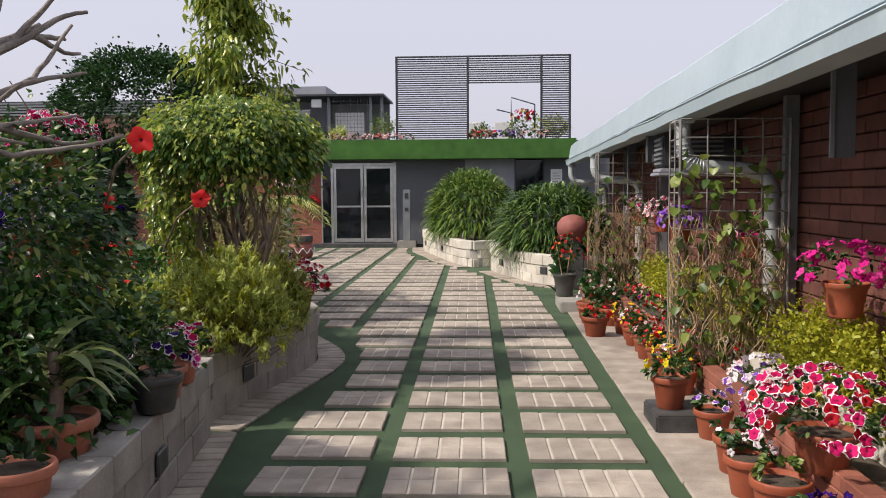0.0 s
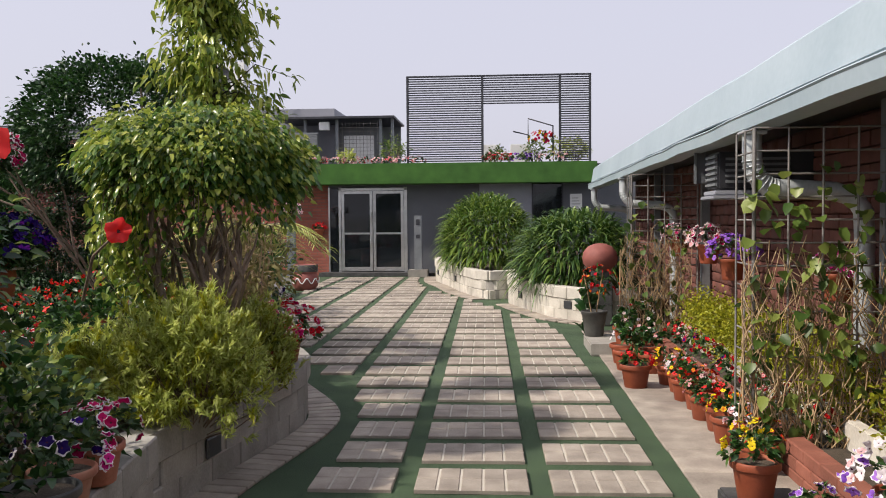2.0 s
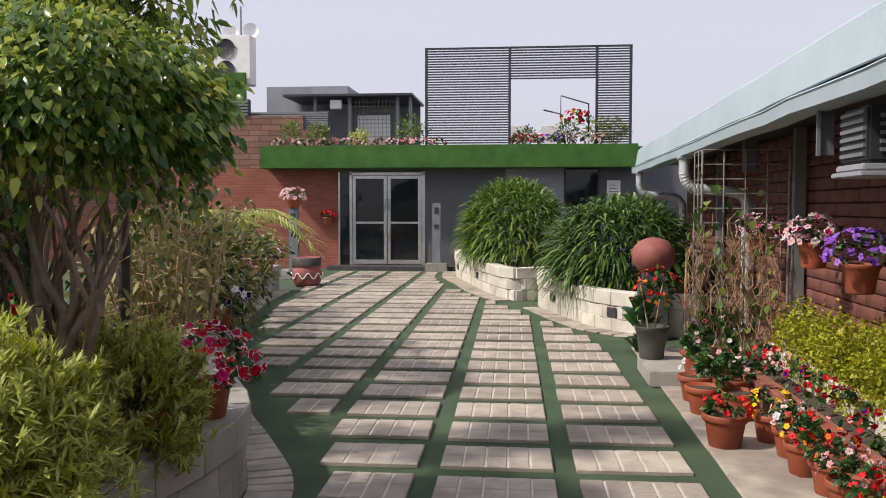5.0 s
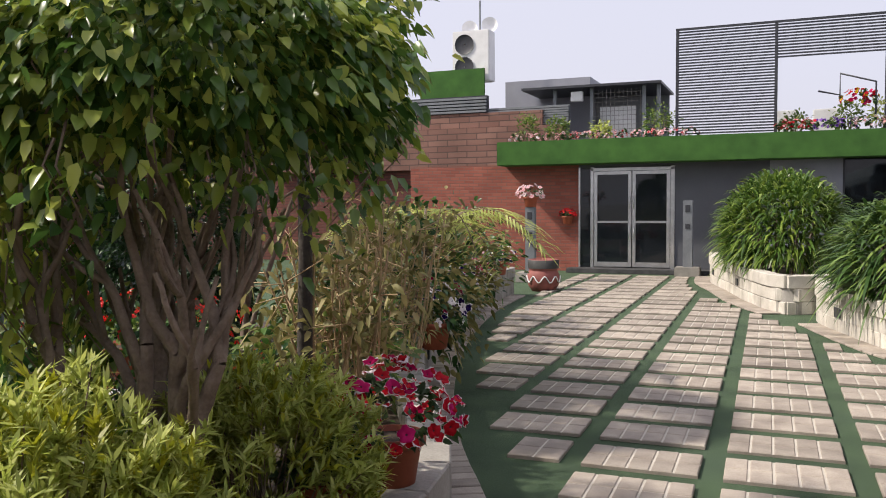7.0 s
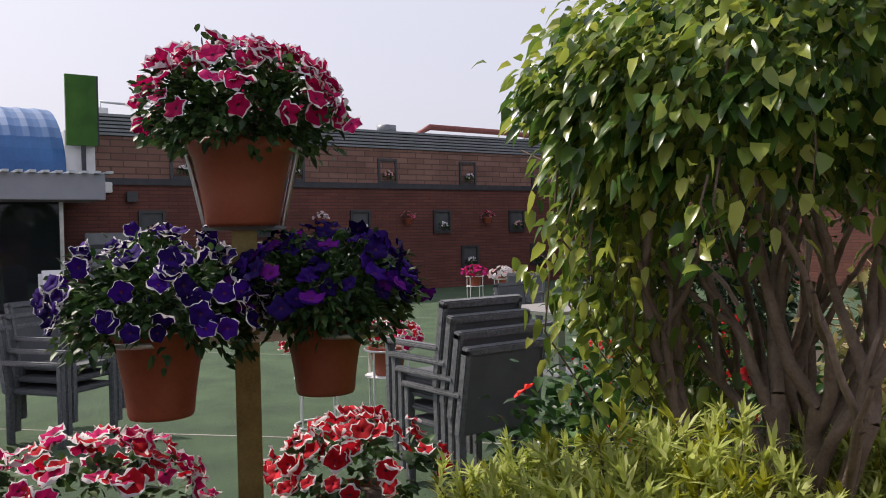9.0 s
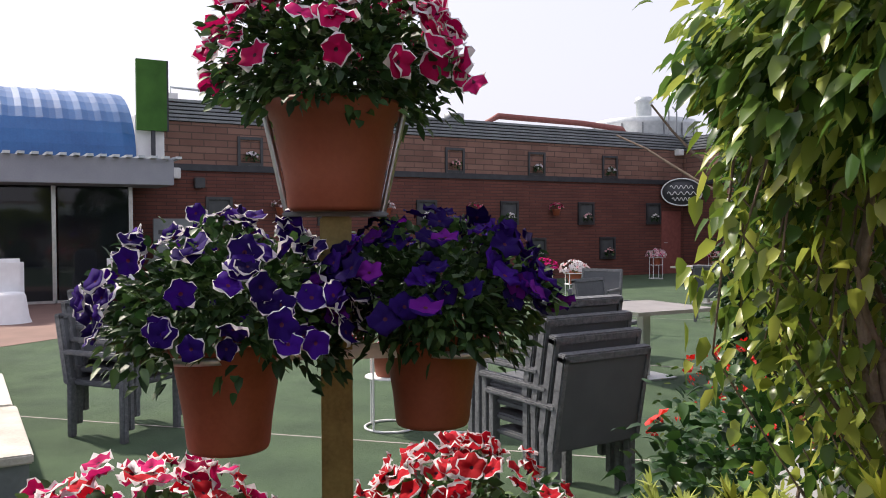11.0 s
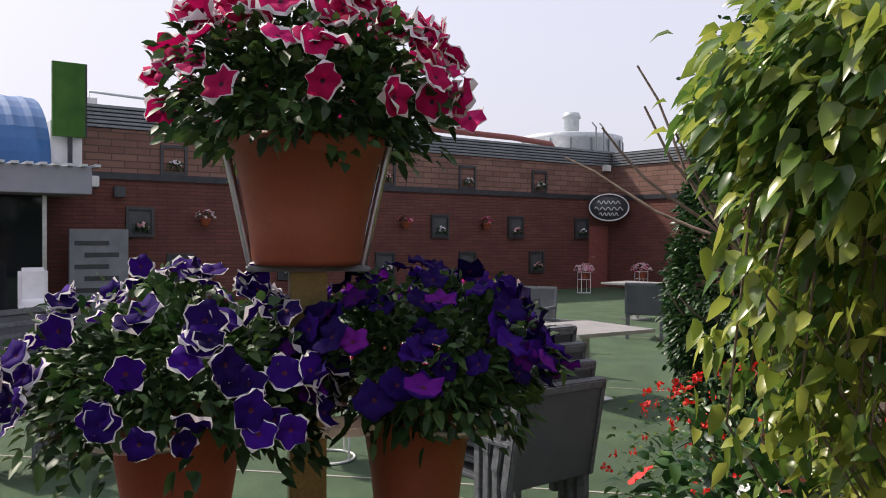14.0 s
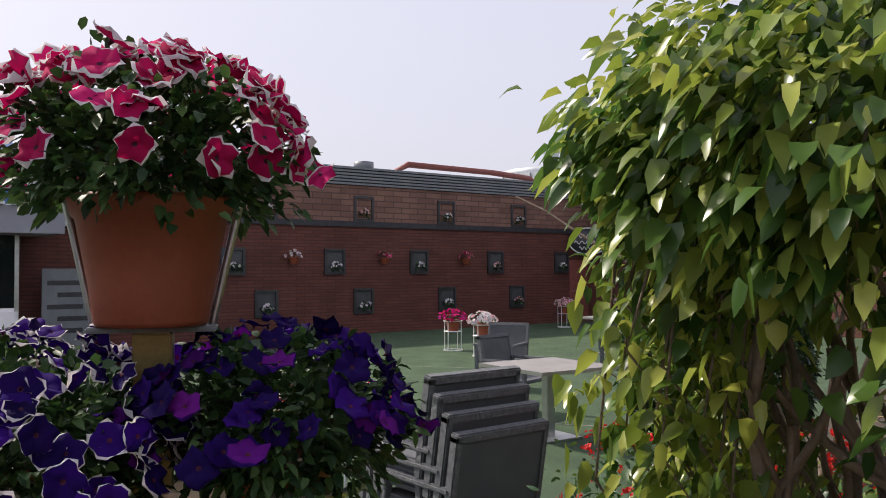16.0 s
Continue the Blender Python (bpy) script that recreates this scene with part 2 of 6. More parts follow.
P_MAG = leaf_mat("magenta_petal", (0.5, 0.01, 0.2), (0.68, 0.02, 0.28), (0.75, 0.08, 0.36), 0.6, 0.3)
P_PURP = leaf_mat("purple_petal", (0.006, 0.001, 0.04), (0.018, 0.002, 0.11), (0.045, 0.004, 0.2), 0.6, 0.2)
P_VIOLET = leaf_mat("violet_petal", (0.07, 0.004, 0.16), (0.12, 0.006, 0.22), (0.22, 0.015, 0.32), 0.6, 0.25)
P_LILAC = leaf_mat("lilac_petal", (0.2, 0.07, 0.5), (0.3, 0.12, 0.62), (0.42, 0.2, 0.7), 0.6, 0.3)
P_WHITE = leaf_mat("white_petal", (0.72, 0.66, 0.7), (0.8, 0.74, 0.78), (0.85, 0.82, 0.84), 0.6, 0.3)
P_PALE = leaf_mat("pale_pink_petal", (0.68, 0.3, 0.32), (0.75, 0.42, 0.44), (0.8, 0.6, 0.6), 0.6, 0.3)
P_YEL = leaf_mat("yellow_petal", (0.7, 0.5, 0.01), (0.78, 0.6, 0.02), (0.82, 0.68, 0.06), 0.6, 0.3)
P_ORANGE = leaf_mat("orange_petal", (0.65, 0.1, 0.01), (0.72, 0.2, 0.02), (0.75, 0.32, 0.03), 0.6, 0.3)
P_HIB = leaf_mat("scarlet_petal", (0.6, 0.006, 0.006), (0.72, 0.012, 0.01), (0.8, 0.03, 0.02), 0.55, 0.3)
P_THROAT = leaf_mat("dark_throat", (0.05, 0.002, 0.02), (0.08, 0.004, 0.03), (0.12, 0.006, 0.05), 0.7, 0.1)

# ---- mesh helpers ----
rng = np.random.default_rng(7)

def part(name, geometry, material, parent=None, label=""):
    """Links a bmesh or mesh as one object, under a thing or a part if one is given."""
    if isinstance(geometry, bmesh.types.BMesh):
        me = bpy.data.meshes.new(name); geometry.to_mesh(me); geometry.free()
    else:
        me = geometry
    for mt in (material if isinstance(material, (list, tuple)) else [material]):
        me.materials.append(mt)
    ob = new(name, me)
    if parent:
        ob.parent = parent
    if label:
        tagged(ob, label)
    return ob


def thing(name, at, label, category, group="", kind="", rz=0.0):
    ob = new(name); ob.matrix_world = pose(*at, 0, 0, rz)
    return tagged(ob, label, category, group, kind)


def box(bm, x0, x1, y0, y1, z0, z1, bevel=0.0):
    r = bmesh.ops.create_cube(bm, size=1.0)
    bmesh.ops.scale(bm, vec=(x1 - x0, y1 - y0, z1 - z0), verts=r["verts"])
    bmesh.ops.translate(bm, vec=((x0 + x1) / 2, (y0 + y1) / 2, (z0 + z1) / 2), verts=r["verts"])
    if bevel:
        es = list({e for v in r["verts"] for e in v.link_edges})
        bmesh.ops.bevel(bm, geom=es, offset=bevel, segments=2, affect="EDGES", clamp_overlap=True)
    return bm


def boxes(*dims, bevel=0.0):
    bm = bmesh.new()
    for d in dims:
        box(bm, *d, bevel=bevel)
    return bm


def lathe(profile, seg=24):
    """A turned shape from (radius, z) pairs."""
    vs, fs = [], []
    for r, z in profile:
        for i in range(seg):
            a = 2 * math.pi * i / seg
            vs.append((r * math.cos(a), r * math.sin(a), z))
    for k in range(len(profile) - 1):
        for i in range(seg):
            j = (i + 1) % seg
            fs.append((k * seg + i, k * seg + j, (k + 1) * seg + j, (k + 1) * seg + i))
    me = bpy.data.meshes.new("turned"); me.from_pydata(vs, [], fs); me.shade_smooth()
    return me


class Soup:
    """Vertices and faces gathered by the thousand, with a slot number for each face."""
    def __init__(self):
        self.v, self.f, self.s, self.n = [], [], [], 0

    def add(self, verts, faces, slots=0):
        self.v.append(np.asarray(verts, float).reshape(-1, 3))
        for k, fc in enumerate(faces):
            fc = np.asarray(fc); self.f.append(fc + self.n)
            self.s.append(np.full(len(fc), slots[k] if isinstance(slots, (list, tuple)) else slots))
        self.n += len(self.v[-1])

    def mesh(self, name, smooth=True):
        me = bpy.data.meshes.new(name)
        fs = [row for fc in self.f for row in fc.tolist()]
        me.from_pydata(np.concatenate(self.v).tolist() if self.v else [], [], fs)
        if self.s:
            me.polygons.foreach_set("material_index", np.concatenate(self.s).astype(np.int32))
        if smooth:
            me.shade_smooth()
        return me


def unit(a):
    return a / np.maximum(np.linalg.norm(a, axis=-1, keepdims=True), 1e-9)


def leaf_soup(soup, pts, dirs, length, width, droop=0.3, slot=0):
    """Pointed, folded leaves: at pts, growing along dirs, bending down at the tip."""
    n = len(pts); dirs = unit(dirs); ups = unit(rng.normal(size=(n, 3)) * 0.6 + np.array([0, 0, 1.0]))
    side = unit(np.cross(dirs, ups)); nor = np.cross(side, dirs)
    L = length * rng.uniform(0.65, 1.2, (n, 1)); W = width * rng.uniform(0.75, 1.15, (n, 1))
    down = np.array([0, 0, -1.0])
    a = pts; m1 = pts + dirs * L * 0.26; m2 = pts + dirs * L * 0.64 + down * L * droop * 0.35; t = pts + dirs * L * 0.98 + down * L * droop
    l1 = m1 + side * W * 0.46 + nor * W * 0.16; r1 = m1 - side * W * 0.46 + nor * W * 0.16
    l2 = m2 + side * W * 0.41 + nor * W * 0.12; r2 = m2 - side * W * 0.41 + nor * W * 0.12
    V = np.stack([a, l1, m1, r1, l2, m2, r2, t], 1)
    k = np.arange(n)[:, None] * 8
    quads = np.concatenate([k + [[1, 2, 5, 4]], k + [[2, 3, 6, 5]]]); tris = np.concatenate([k + [[0, 2, 1]], k + [[0, 3, 2]], k + [[4, 5, 7]], k + [[5, 6, 7]]])
    soup.add(V, [quads, tris], slot)


def blade_soup(soup, pts, dirs, length, width, droop=0.5, seg=4, slot=0):
    """Long strap leaves that arch over."""
    n = len(pts); dirs = unit(dirs); side = unit(np.cross(dirs, np.array([0.02, 0.01, 1.0])) + rng.normal(size=(n, 3)) * 0.15)
    L = length * rng.uniform(0.6, 1.15, (n, 1)); W = width * rng.uniform(0.7, 1.2, (n, 1)); rows = []
    for i in range(seg + 1):
        u = i / seg
        c = pts + dirs * L * u + np.array([0, 0, -1.0]) * L * droop * u ** 2.2
        w = W * (0.35 + 0.65 * math.sin(math.pi * min(1, u * 0.8 + 0.2))) * (1 - u ** 4) * 0.5 + 1e-4
        rows += [c + side * w, c - side * w]
    V = np.stack(rows, 1); m = 2 * (seg + 1); k = np.arange(n)[:, None] * m
    soup.add(V, [np.concatenate([k + [[2 * i, 2 * i + 1, 2 * i + 3, 2 * i + 2]] for i in range(seg)])], slot)


def flower_soup(soup, pts, dirs, size, edge=0.3, slots=(0, 1, 2), lobes=5):
    """Open trumpet flowers: dark throat, petal disc, frilled rim of another slot."""
    n = len(pts); d = unit(dirs); a = unit(np.cross(d, unit(rng.normal(size=(n, 3))))); b = np.cross(d, a)
    R = size * 0.5 * rng.uniform(0.75, 1.15, (n, 1)); m = lobes * 3; V = [pts - d * R * 0.35]
    for rr, hh, fr in ((0.13, -0.05, 0), (1 - edge * 0.5, 0.12, 0.105), (1.0, 0.05, 0.14)):
        for i in range(m):
            t = 2 * math.pi * i / m; q = rr * (1 - fr * (i % 3 == 0) * 1.6) * (1 + rng.normal(0, 0.05, (n, 1)) * (rr > 0.5)) * (1 - (rng.uniform(0, 0.9, (n, 1)) * edge * (0.1 < fr < 0.11))); z = hh + fr * (0.9 if i % 3 == 1 else -0.7) + rng.normal(0, 0.1, (n, 1)) * (rr > 0.5)
            V.append(pts + (a * math.cos(t) + b * math.sin(t)) * R * q + d * R * z)
    V = np.stack(V, 1); c = 1 + 3 * m; k = np.arange(n)[:, None] * c; fs = []
    fs.append(np.concatenate([k + [[0, 1 + i, 1 + (i + 1) % m]] for i in range(m)]))
    for g in (0, 1):
        fs.append(np.concatenate([k + [[1 + g * m + i, 1 + (g + 1) * m + i, 1 + (g + 1) * m + (i + 1) % m, 1 + g * m + (i + 1) % m]] for i in range(m)]))
    soup.add(V, fs, [slots[2], slots[0], slots[1]])


def dome_points(n, radii, centre=(0, 0, 0), low=-0.4, clumps=0, spread=0.12, inner=0.6):
    """Points and outward directions over a lumpy ellipsoid, bunched in clumps."""
    m = clumps or n
    d = unit(rng.normal(size=(m * 3, 3))); d = d[d[:, 2] > low][:m]
    while len(d) < m:
        e = unit(rng.normal(size=(m, 3))); d = np.concatenate([d, e[e[:, 2] > low]])[:m]
    r = rng.uniform(inner, 1.04, (m, 1)) ** 0.6
    p = d * r * np.array(radii)
    if clumps:
        i = rng.integers(0, m, n); p = p[i] + rng.normal(size=(n, 3)) * spread * np.mean(radii); d = d[i]
    return p + np.array(centre), unit(d + rng.normal(size=(len(p), 3)) * 0.45)


def tube_soup(soup, path, r0, r1, sides=7, slot=0):
    path = np.asarray(path, float); n = len(path); rings = []
    for i in range(n):
        t = unit(path[min(i + 1, n - 1)] - path[max(i - 1, 0)]); a = unit(np.cross(t, np.array([0.31, 0.87, 0.12]))); b = np.cross(t, a)
        r = r0 + (r1 - r0) * i / (n - 1); ang = np.arange(sides) * 2 * math.pi / sides
        rings.append(path[i] + r * (np.cos(ang)[:, None] * a + np.sin(ang)[:, None] * b))
    f = [(i * sides + j, i * sides + (j + 1) % sides, (i + 1) * sides + (j + 1) % sides, (i + 1) * sides + j) for i in range(n - 1) for j in range(sides)]
    soup.add(np.concatenate(rings), [np.array(f)], slot)


def tube(path, r0, r1=None, sides=8):
    s = Soup(); tube_soup(s, path, r0, r0 if r1 is None else r1, sides); return s.mesh("tube", True)


def limb(soup, p, d, length, r, depth, ends, spread=0.6, up=0.15, kids=3, steps=5, wob=0.12):
    """A bending limb with smaller limbs from its upper half; ends gathers the tips."""
    p = np.array(p, float); d = unit(np.array(d, float)); path = [p.copy()]
    for i in range(steps):
        d = unit(d + rng.normal(size=3) * wob + np.array([0, 0, up * 0.3])); p = p + d * length / steps; path.append(p.copy())
    tube_soup(soup, path, r, r * 0.55, 7 if depth > 1 else 5)
    if depth <= 0:
        ends.append((p, d)); return
    for k in range(kids):
        i = steps if k == 0 else int(rng.integers(steps // 2, steps + 1)); e = unit(d + rng.normal(size=3) * spread + np.array([0, 0, up]))
        limb(soup, path[i], e, length * rng.uniform(0.55, 0.85), r * 0.55, depth - 1, ends, spread, up, kids, steps, wob)

# ---- ground and floors ----
def sheet(name, pts, z, mat, label, cat, thick=0.0):
    bm = bmesh.new(); vs = [bm.verts.new((x, y, z)) for x, y in pts]; f = bm.faces.new(vs); f.normal_update()
    if f.normal.z < 0:
        f.normal_flip()
    if thick:
        r = bmesh.ops.extrude_face_region(bm, geom=[f]); bmesh.ops.translate(bm, vec=(0, 0, thick), verts=[g for g in r["geom"] if isinstance(g, bmesh.types.BMVert)])
        bmesh.ops.recalc_face_normals(bm, faces=bm.faces)
    return tagged(part(name, bm, mat), label, cat, "", "structure")

GROUNDM = mottled("hazy_ground", (0.2, 0.2, 0.2), (0.28, 0.28, 0.28), 0.05, 1.0, 0.95)
sheet("ground", [(-3000, -3000), (3000, -3000), (3000, 3000), (-3000, 3000)], -0.03, GROUNDM, "pale hazy grey ground reaching the horizon", "ground")
sheet("floor", [(-24, -8), (6, -8), (6, 26), (-24, 26)], 0.0, TURF, "green artificial turf covering the roof terrace floor", "floor")
sheet("pavement", [(-24, -8), (-11.5, -8), (-13.5, 5.2), (-15.0, 7.4), (-20.4, 8.6), (-24, 8.6)], 0.006, REDPAVE, "reddish brick pavement beside the turf lawn", "pavement")
# turf seams
for k, (x0, y0, x1, y1) in enumerate([(-9.5, 4.5, -4.2, 9.6), (-14, 6.8, -6.5, 12.4), (-19, 9.0, -9, 16.5)]):
    dx, dy = x1 - x0, y1 - y0; L = math.hypot(dx, dy); nx, ny = -dy / L * 0.012, dx / L * 0.012
    sheet("trim_%d" % (k + 1), [(x0 + nx, y0 + ny), (x1 + nx, y1 + ny), (x1 - nx, y1 - ny), (x0 - nx, y0 - ny)], 0.004, CONC, "pale seam line between strips of turf", "seam")

# ---- planter outlines ----
NEAR = [(-1.26, -3.0), (-1.33, 0.0), (-1.40, 1.6), (-1.47, 2.85), (-1.66, 4.4), (-1.76, 5.12)]
LONG = [(-1.86, 5.22), (-1.72, 6.2), (-1.56, 7.1), (-1.60, 7.7), (-1.92, 8.4), (-2.5, 9.5), (-3.2, 11.2), (-3.9, 13.5), (-4.4, 16.0), (-4.6, 18.2)]
BACK = [(-3.25, -3.0), (-3.25, 4.8), (-3.45, 6.8), (-4.2, 9.0), (-5.2, 11.0), (-6.0, 14.0), (-6.4, 18.2)]
PLA = [(-1.72, 22.75), (-1.6, 21.3), (-1.23, 19.85), (-0.83, 18.2), (-0.34, 16.9), (0.32, 17.25)]
PLB = [(0.12, 17.1), (0.11, 16.0), (0.41, 14.92), (0.8, 13.85), (1.24, 13.36), (1.9, 13.2)]

def smooth_line(pts, step):
    """Even points along a rounded line through pts."""
    P = np.array(pts, float); out = []
    for i in range(len(P) - 1):
        a, b, c, d = P[max(i - 1, 0)], P[i], P[i + 1], P[min(i + 2, len(P) - 1)]
        for u in np.linspace(0, 1, 12, endpoint=False):
            out.append(0.5 * (2 * b + (c - a) * u + (2 * a - 5 * b + 4 * c - d) * u ** 2 + (3 * b - a - 3 * c + d) * u ** 3))
    out.append(P[-1]); out = np.array(out); s = np.concatenate([[0], np.cumsum(np.linalg.norm(np.diff(out, axis=0), axis=1))])
    n = max(2, round(s[-1] / step)); q = np.linspace(0, s[-1], n + 1)
    return np.stack([np.interp(q, s, out[:, 0]), np.interp(q, s, out[:, 1])], 1)

def straight_line(pts, step):
    P = np.array(pts, float); s = np.concatenate([[0], np.cumsum(np.linalg.norm(np.diff(P, axis=0), axis=1))]); n = max(2, round(s[-1] / step)); q = np.linspace(0, s[-1], n + 1)
    return np.stack([np.interp(q, s, P[:, 0]), np.interp(q, s, P[:, 1])], 1)

BLOCK_MESH = {}
def block_mesh(key, lx, ly, lz, bev=0.008):
    """A block with chamfered edges, centred on its base, shared between alike pieces."""
    if key not in BLOCK_MESH:
        bm = bmesh.new(); box(bm, -lx / 2, lx / 2, -ly / 2, ly / 2, 0, lz)
        bmesh.ops.bevel(bm, geom=bm.edges[:], offset=bev, segments=1, affect="EDGES")
        me = bpy.data.meshes.new(key); bm.to_mesh(me); bm.free(); BLOCK_MESH[key] = me
    return BLOCK_MESH[key]

PIECES = []          # laid last in the file
def block_wall(name, pts, height, mat, label, holes, courses=3, thick=0.16, smooth=True, cap=True):
    wall = thing(name, (0, 0, 0), label, "planter wall", "", "structure")
    step = 0.36; ln = (smooth_line if smooth else straight_line)(pts, step / 2)
    core = Soup(); ch = height / courses
    d = np.gradient(ln, axis=0); d = d / np.linalg.norm(d, axis=1, keepdims=True); nrm = np.stack([d[:, 1], -d[:, 0]], 1)
    a, b = ln - nrm * 0.02, ln - nrm * (thick - 0.02); n = len(ln); h = height - 0.02
    V = np.concatenate([np.c_[a, np.full(n, 0.0)], np.c_[a, np.full(n, h)], np.c_[b, np.full(n, h)], np.c_[b, np.full(n, 0.0)]])
    F = [(q * n + i, q * n + i + 1, (q + 1) * n + i + 1, (q + 1) * n + i) for q in range(3) for i in range(n - 1)] + [(0, n, 2 * n, 3 * n), (n - 1, 4 * n - 1, 3 * n - 1, 2 * n - 1)]
    core.add(V, [np.array(F)]); part("mortar", core.mesh("mortar"), CONC, wall)
    PIECES.append((wall, ln, nrm, ch, courses, thick, mat, step, holes, name))
    return wall

block_wall("wall_near_planter", NEAR, 0.52, CONC, "weathered grey concrete block planter wall with worn coping", (9, 18, 27))
block_wall("wall_long_planter", LONG, 0.46, CONC, "curved grey concrete block planter wall with dark drain openings", (1, 9, 17, 25, 33))
block_wall("wall_fern_planter", PLA, 0.55, BLOCKW, "curved pale block planter wall with dark drain openings", (4, 10, 16, 19))
block_wall("wall_lily_planter", PLB, 0.5, BLOCKW, "curved pale block planter wall with small drain openings", (4, 9))
sheet("floor_bed_near", NEAR + BACK[:2][::-1], 0.3, EARTH, "dark planting soil in the raised bed", "soil")
sheet("floor_bed_long", LONG + BACK[1:][::-1], 0.3, EARTH, "dark planting soil in the long raised bed", "soil")
sheet("floor_bed_fern", PLA + [(2.4, 17.25), (2.4, 23.4), (-1.72, 23.4)], 0.38, EARTH, "dark planting soil behind pale blocks", "soil")
sheet("floor_bed_lily", PLB + [(2.4, 13.2), (2.4, 17.1)], 0.38, EARTH, "dark planting soil behind pale blocks", "soil")

# ---- front building ----
def struct(name, bm, mat, label, cat):
    return tagged(part(name, bm, mat), label, cat, "", "structure")

WY = 23.6
struct("wall_entrance_brick", boxes((-9.0, -4.72, WY, WY + 0.25, 0, 2.5)), DOORBRICK, "red brick wall beside the glass entrance door", "wall")
struct("wall_entrance_grey", boxes((-2.56, 0.82, WY, WY + 0.25, 0, 2.5), (0.82, 1.62, WY, WY + 0.25, 0, 0.9), (-4.72, -2.56, WY + 0.02, WY + 0.25, 2.36, 2.5)), GREYWALL, "dark grey painted wall of the front building", "wall")
struct("wall_entrance_light", boxes((-0.6, 0.8, WY - 0.02, WY - 0.003, 0, 2.5)), LGREYWALL, "light grey painted wall panel", "wall")
struct("wall_entrance_end", boxes((1.62, 6.0, WY, WY + 0.25, 0, 2.5)), GREYWALL, "dark grey painted end wall", "wall")
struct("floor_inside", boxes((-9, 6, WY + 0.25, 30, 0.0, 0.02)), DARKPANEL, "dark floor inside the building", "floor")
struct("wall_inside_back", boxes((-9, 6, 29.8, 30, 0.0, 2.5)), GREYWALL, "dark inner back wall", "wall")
struct("ceiling", boxes((-6.5, 6, WY, 30, 2.5, 2.98), (-9, -6.5, 25.15, 30, 2.5, 2.98)), GREYWALL, "roof slab over the entrance building", "ceiling")
struct("trim_green_fascia", boxes((-6.5, 2.47, 22.95, WY + 0.3, 2.46, 3.0), bevel=0.01), TURFWALL, "wide fascia clad in green artificial turf", "fascia")
struct("trim_threshold", boxes((-4.9, -1.75, 23.1, WY, 0, 0.1), bevel=0.008), DARKSTONE, "dark stone threshold below the glass door", "step")

def leaf_door(x0, x1, name, hinge):
    d = thing(name, (0, 0, 0), "silver aluminium framed dark glass entrance door, closed", "door", "entrance doors", "structure")
    y0, y1 = WY - 0.02, WY + 0.03; z0, z1 = 0.12, 2.3; w = 0.075
    part("frame", boxes((x0, x0 + w, y0, y1, z0, z1), (x1 - w, x1, y0, y1, z0, z1), (x0 + w, x1 - w, y0, y1, z1 - w, z1), (x0 + w, x1 - w, y0, y1, z0, z0 + 0.11), (x0 + w, x1 - w, y0, y1, 1.12, 1.17), bevel=0.006), STEEL, d)
    part("pane", boxes((x0 + w, x1 - w, y0 + 0.02, y0 + 0.03, z0 + 0.11, 1.12)), GLASS, d); part("pane", boxes((x0 + w, x1 - w, y0 + 0.02, y0 + 0.03, 1.17, z1 - w)), GLASS, d)
    hx = x1 - 0.04 if hinge else x0 + 0.04
    for zz in (0.75, 1.45):
        part("handle", tube([(hx, y0, zz), (hx, y0 - 0.06, zz + 0.01), (hx, y0 - 0.06, zz + 0.27), (hx, y0, zz + 0.28)], 0.014), STEEL, d, "brushed steel pull handle")
    for q in range(4):
        part("guard_bar", boxes((x0 + w, x1 - w, y1 + 0.01, y1 + 0.03, 0.35 + q * 0.15, 0.37 + q * 0.15)), DARKMETAL, d)
leaf_door(-4.36, -3.51, "door_1", True); leaf_door(-3.49, -2.66, "door_2", False)
struct("trim_door_frame", boxes((-4.44, -4.37, WY - 0.03, WY + 0.06, 0.1, 2.4), (-2.65, -2.56, WY - 0.03, WY + 0.06, 0.1, 2.4), (-4.44, -2.56, WY - 0.03, WY + 0.06, 2.31, 2.38), (-4.72, -4.68, WY - 0.03, WY + 0.06, 0.1, 2.4), bevel=0.005), STEEL, "silver aluminium door frame", "door frame")
s1 = thing("window_1", (0, 0, 0), "narrow dark glass sidelight beside the entrance door", "window", "", "structure")
part("pane", boxes((-4.68, -4.44, WY, WY + 0.01, 0.1, 2.36)), GLASS, s1)
s2 = thing("window_2", (0, 0, 0), "dark glass window with a hanging lamp reflected", "window", "", "structure")
part("window_frame", boxes((0.80, 0.84, WY - 0.03, WY + 0.03, 0.9, 2.46), (1.6, 1.64, WY - 0.03, WY + 0.03, 0.9, 2.46)), DARKMETAL, s2); part("pane", boxes((0.84, 1.6, WY, WY + 0.012, 0.9, 2.46)), GLASS, s2)
nt = thing("notice_board", (1.98, WY - 0.02, 1.55), "white notice sheet with grey lines on the grey wall", "notice")
part("sheet", boxes((-0.16, 0.16, -0.01, 0.0, 0, 0.62), bevel=0.003), WHITE, nt)
for q in range(6):
    part("line", boxes((-0.11, 0.11 - 0.03 * (q % 3), -0.014, -0.0105, 0.1 + q * 0.08, 0.115 + q * 0.08)), DARKMETAL, nt)
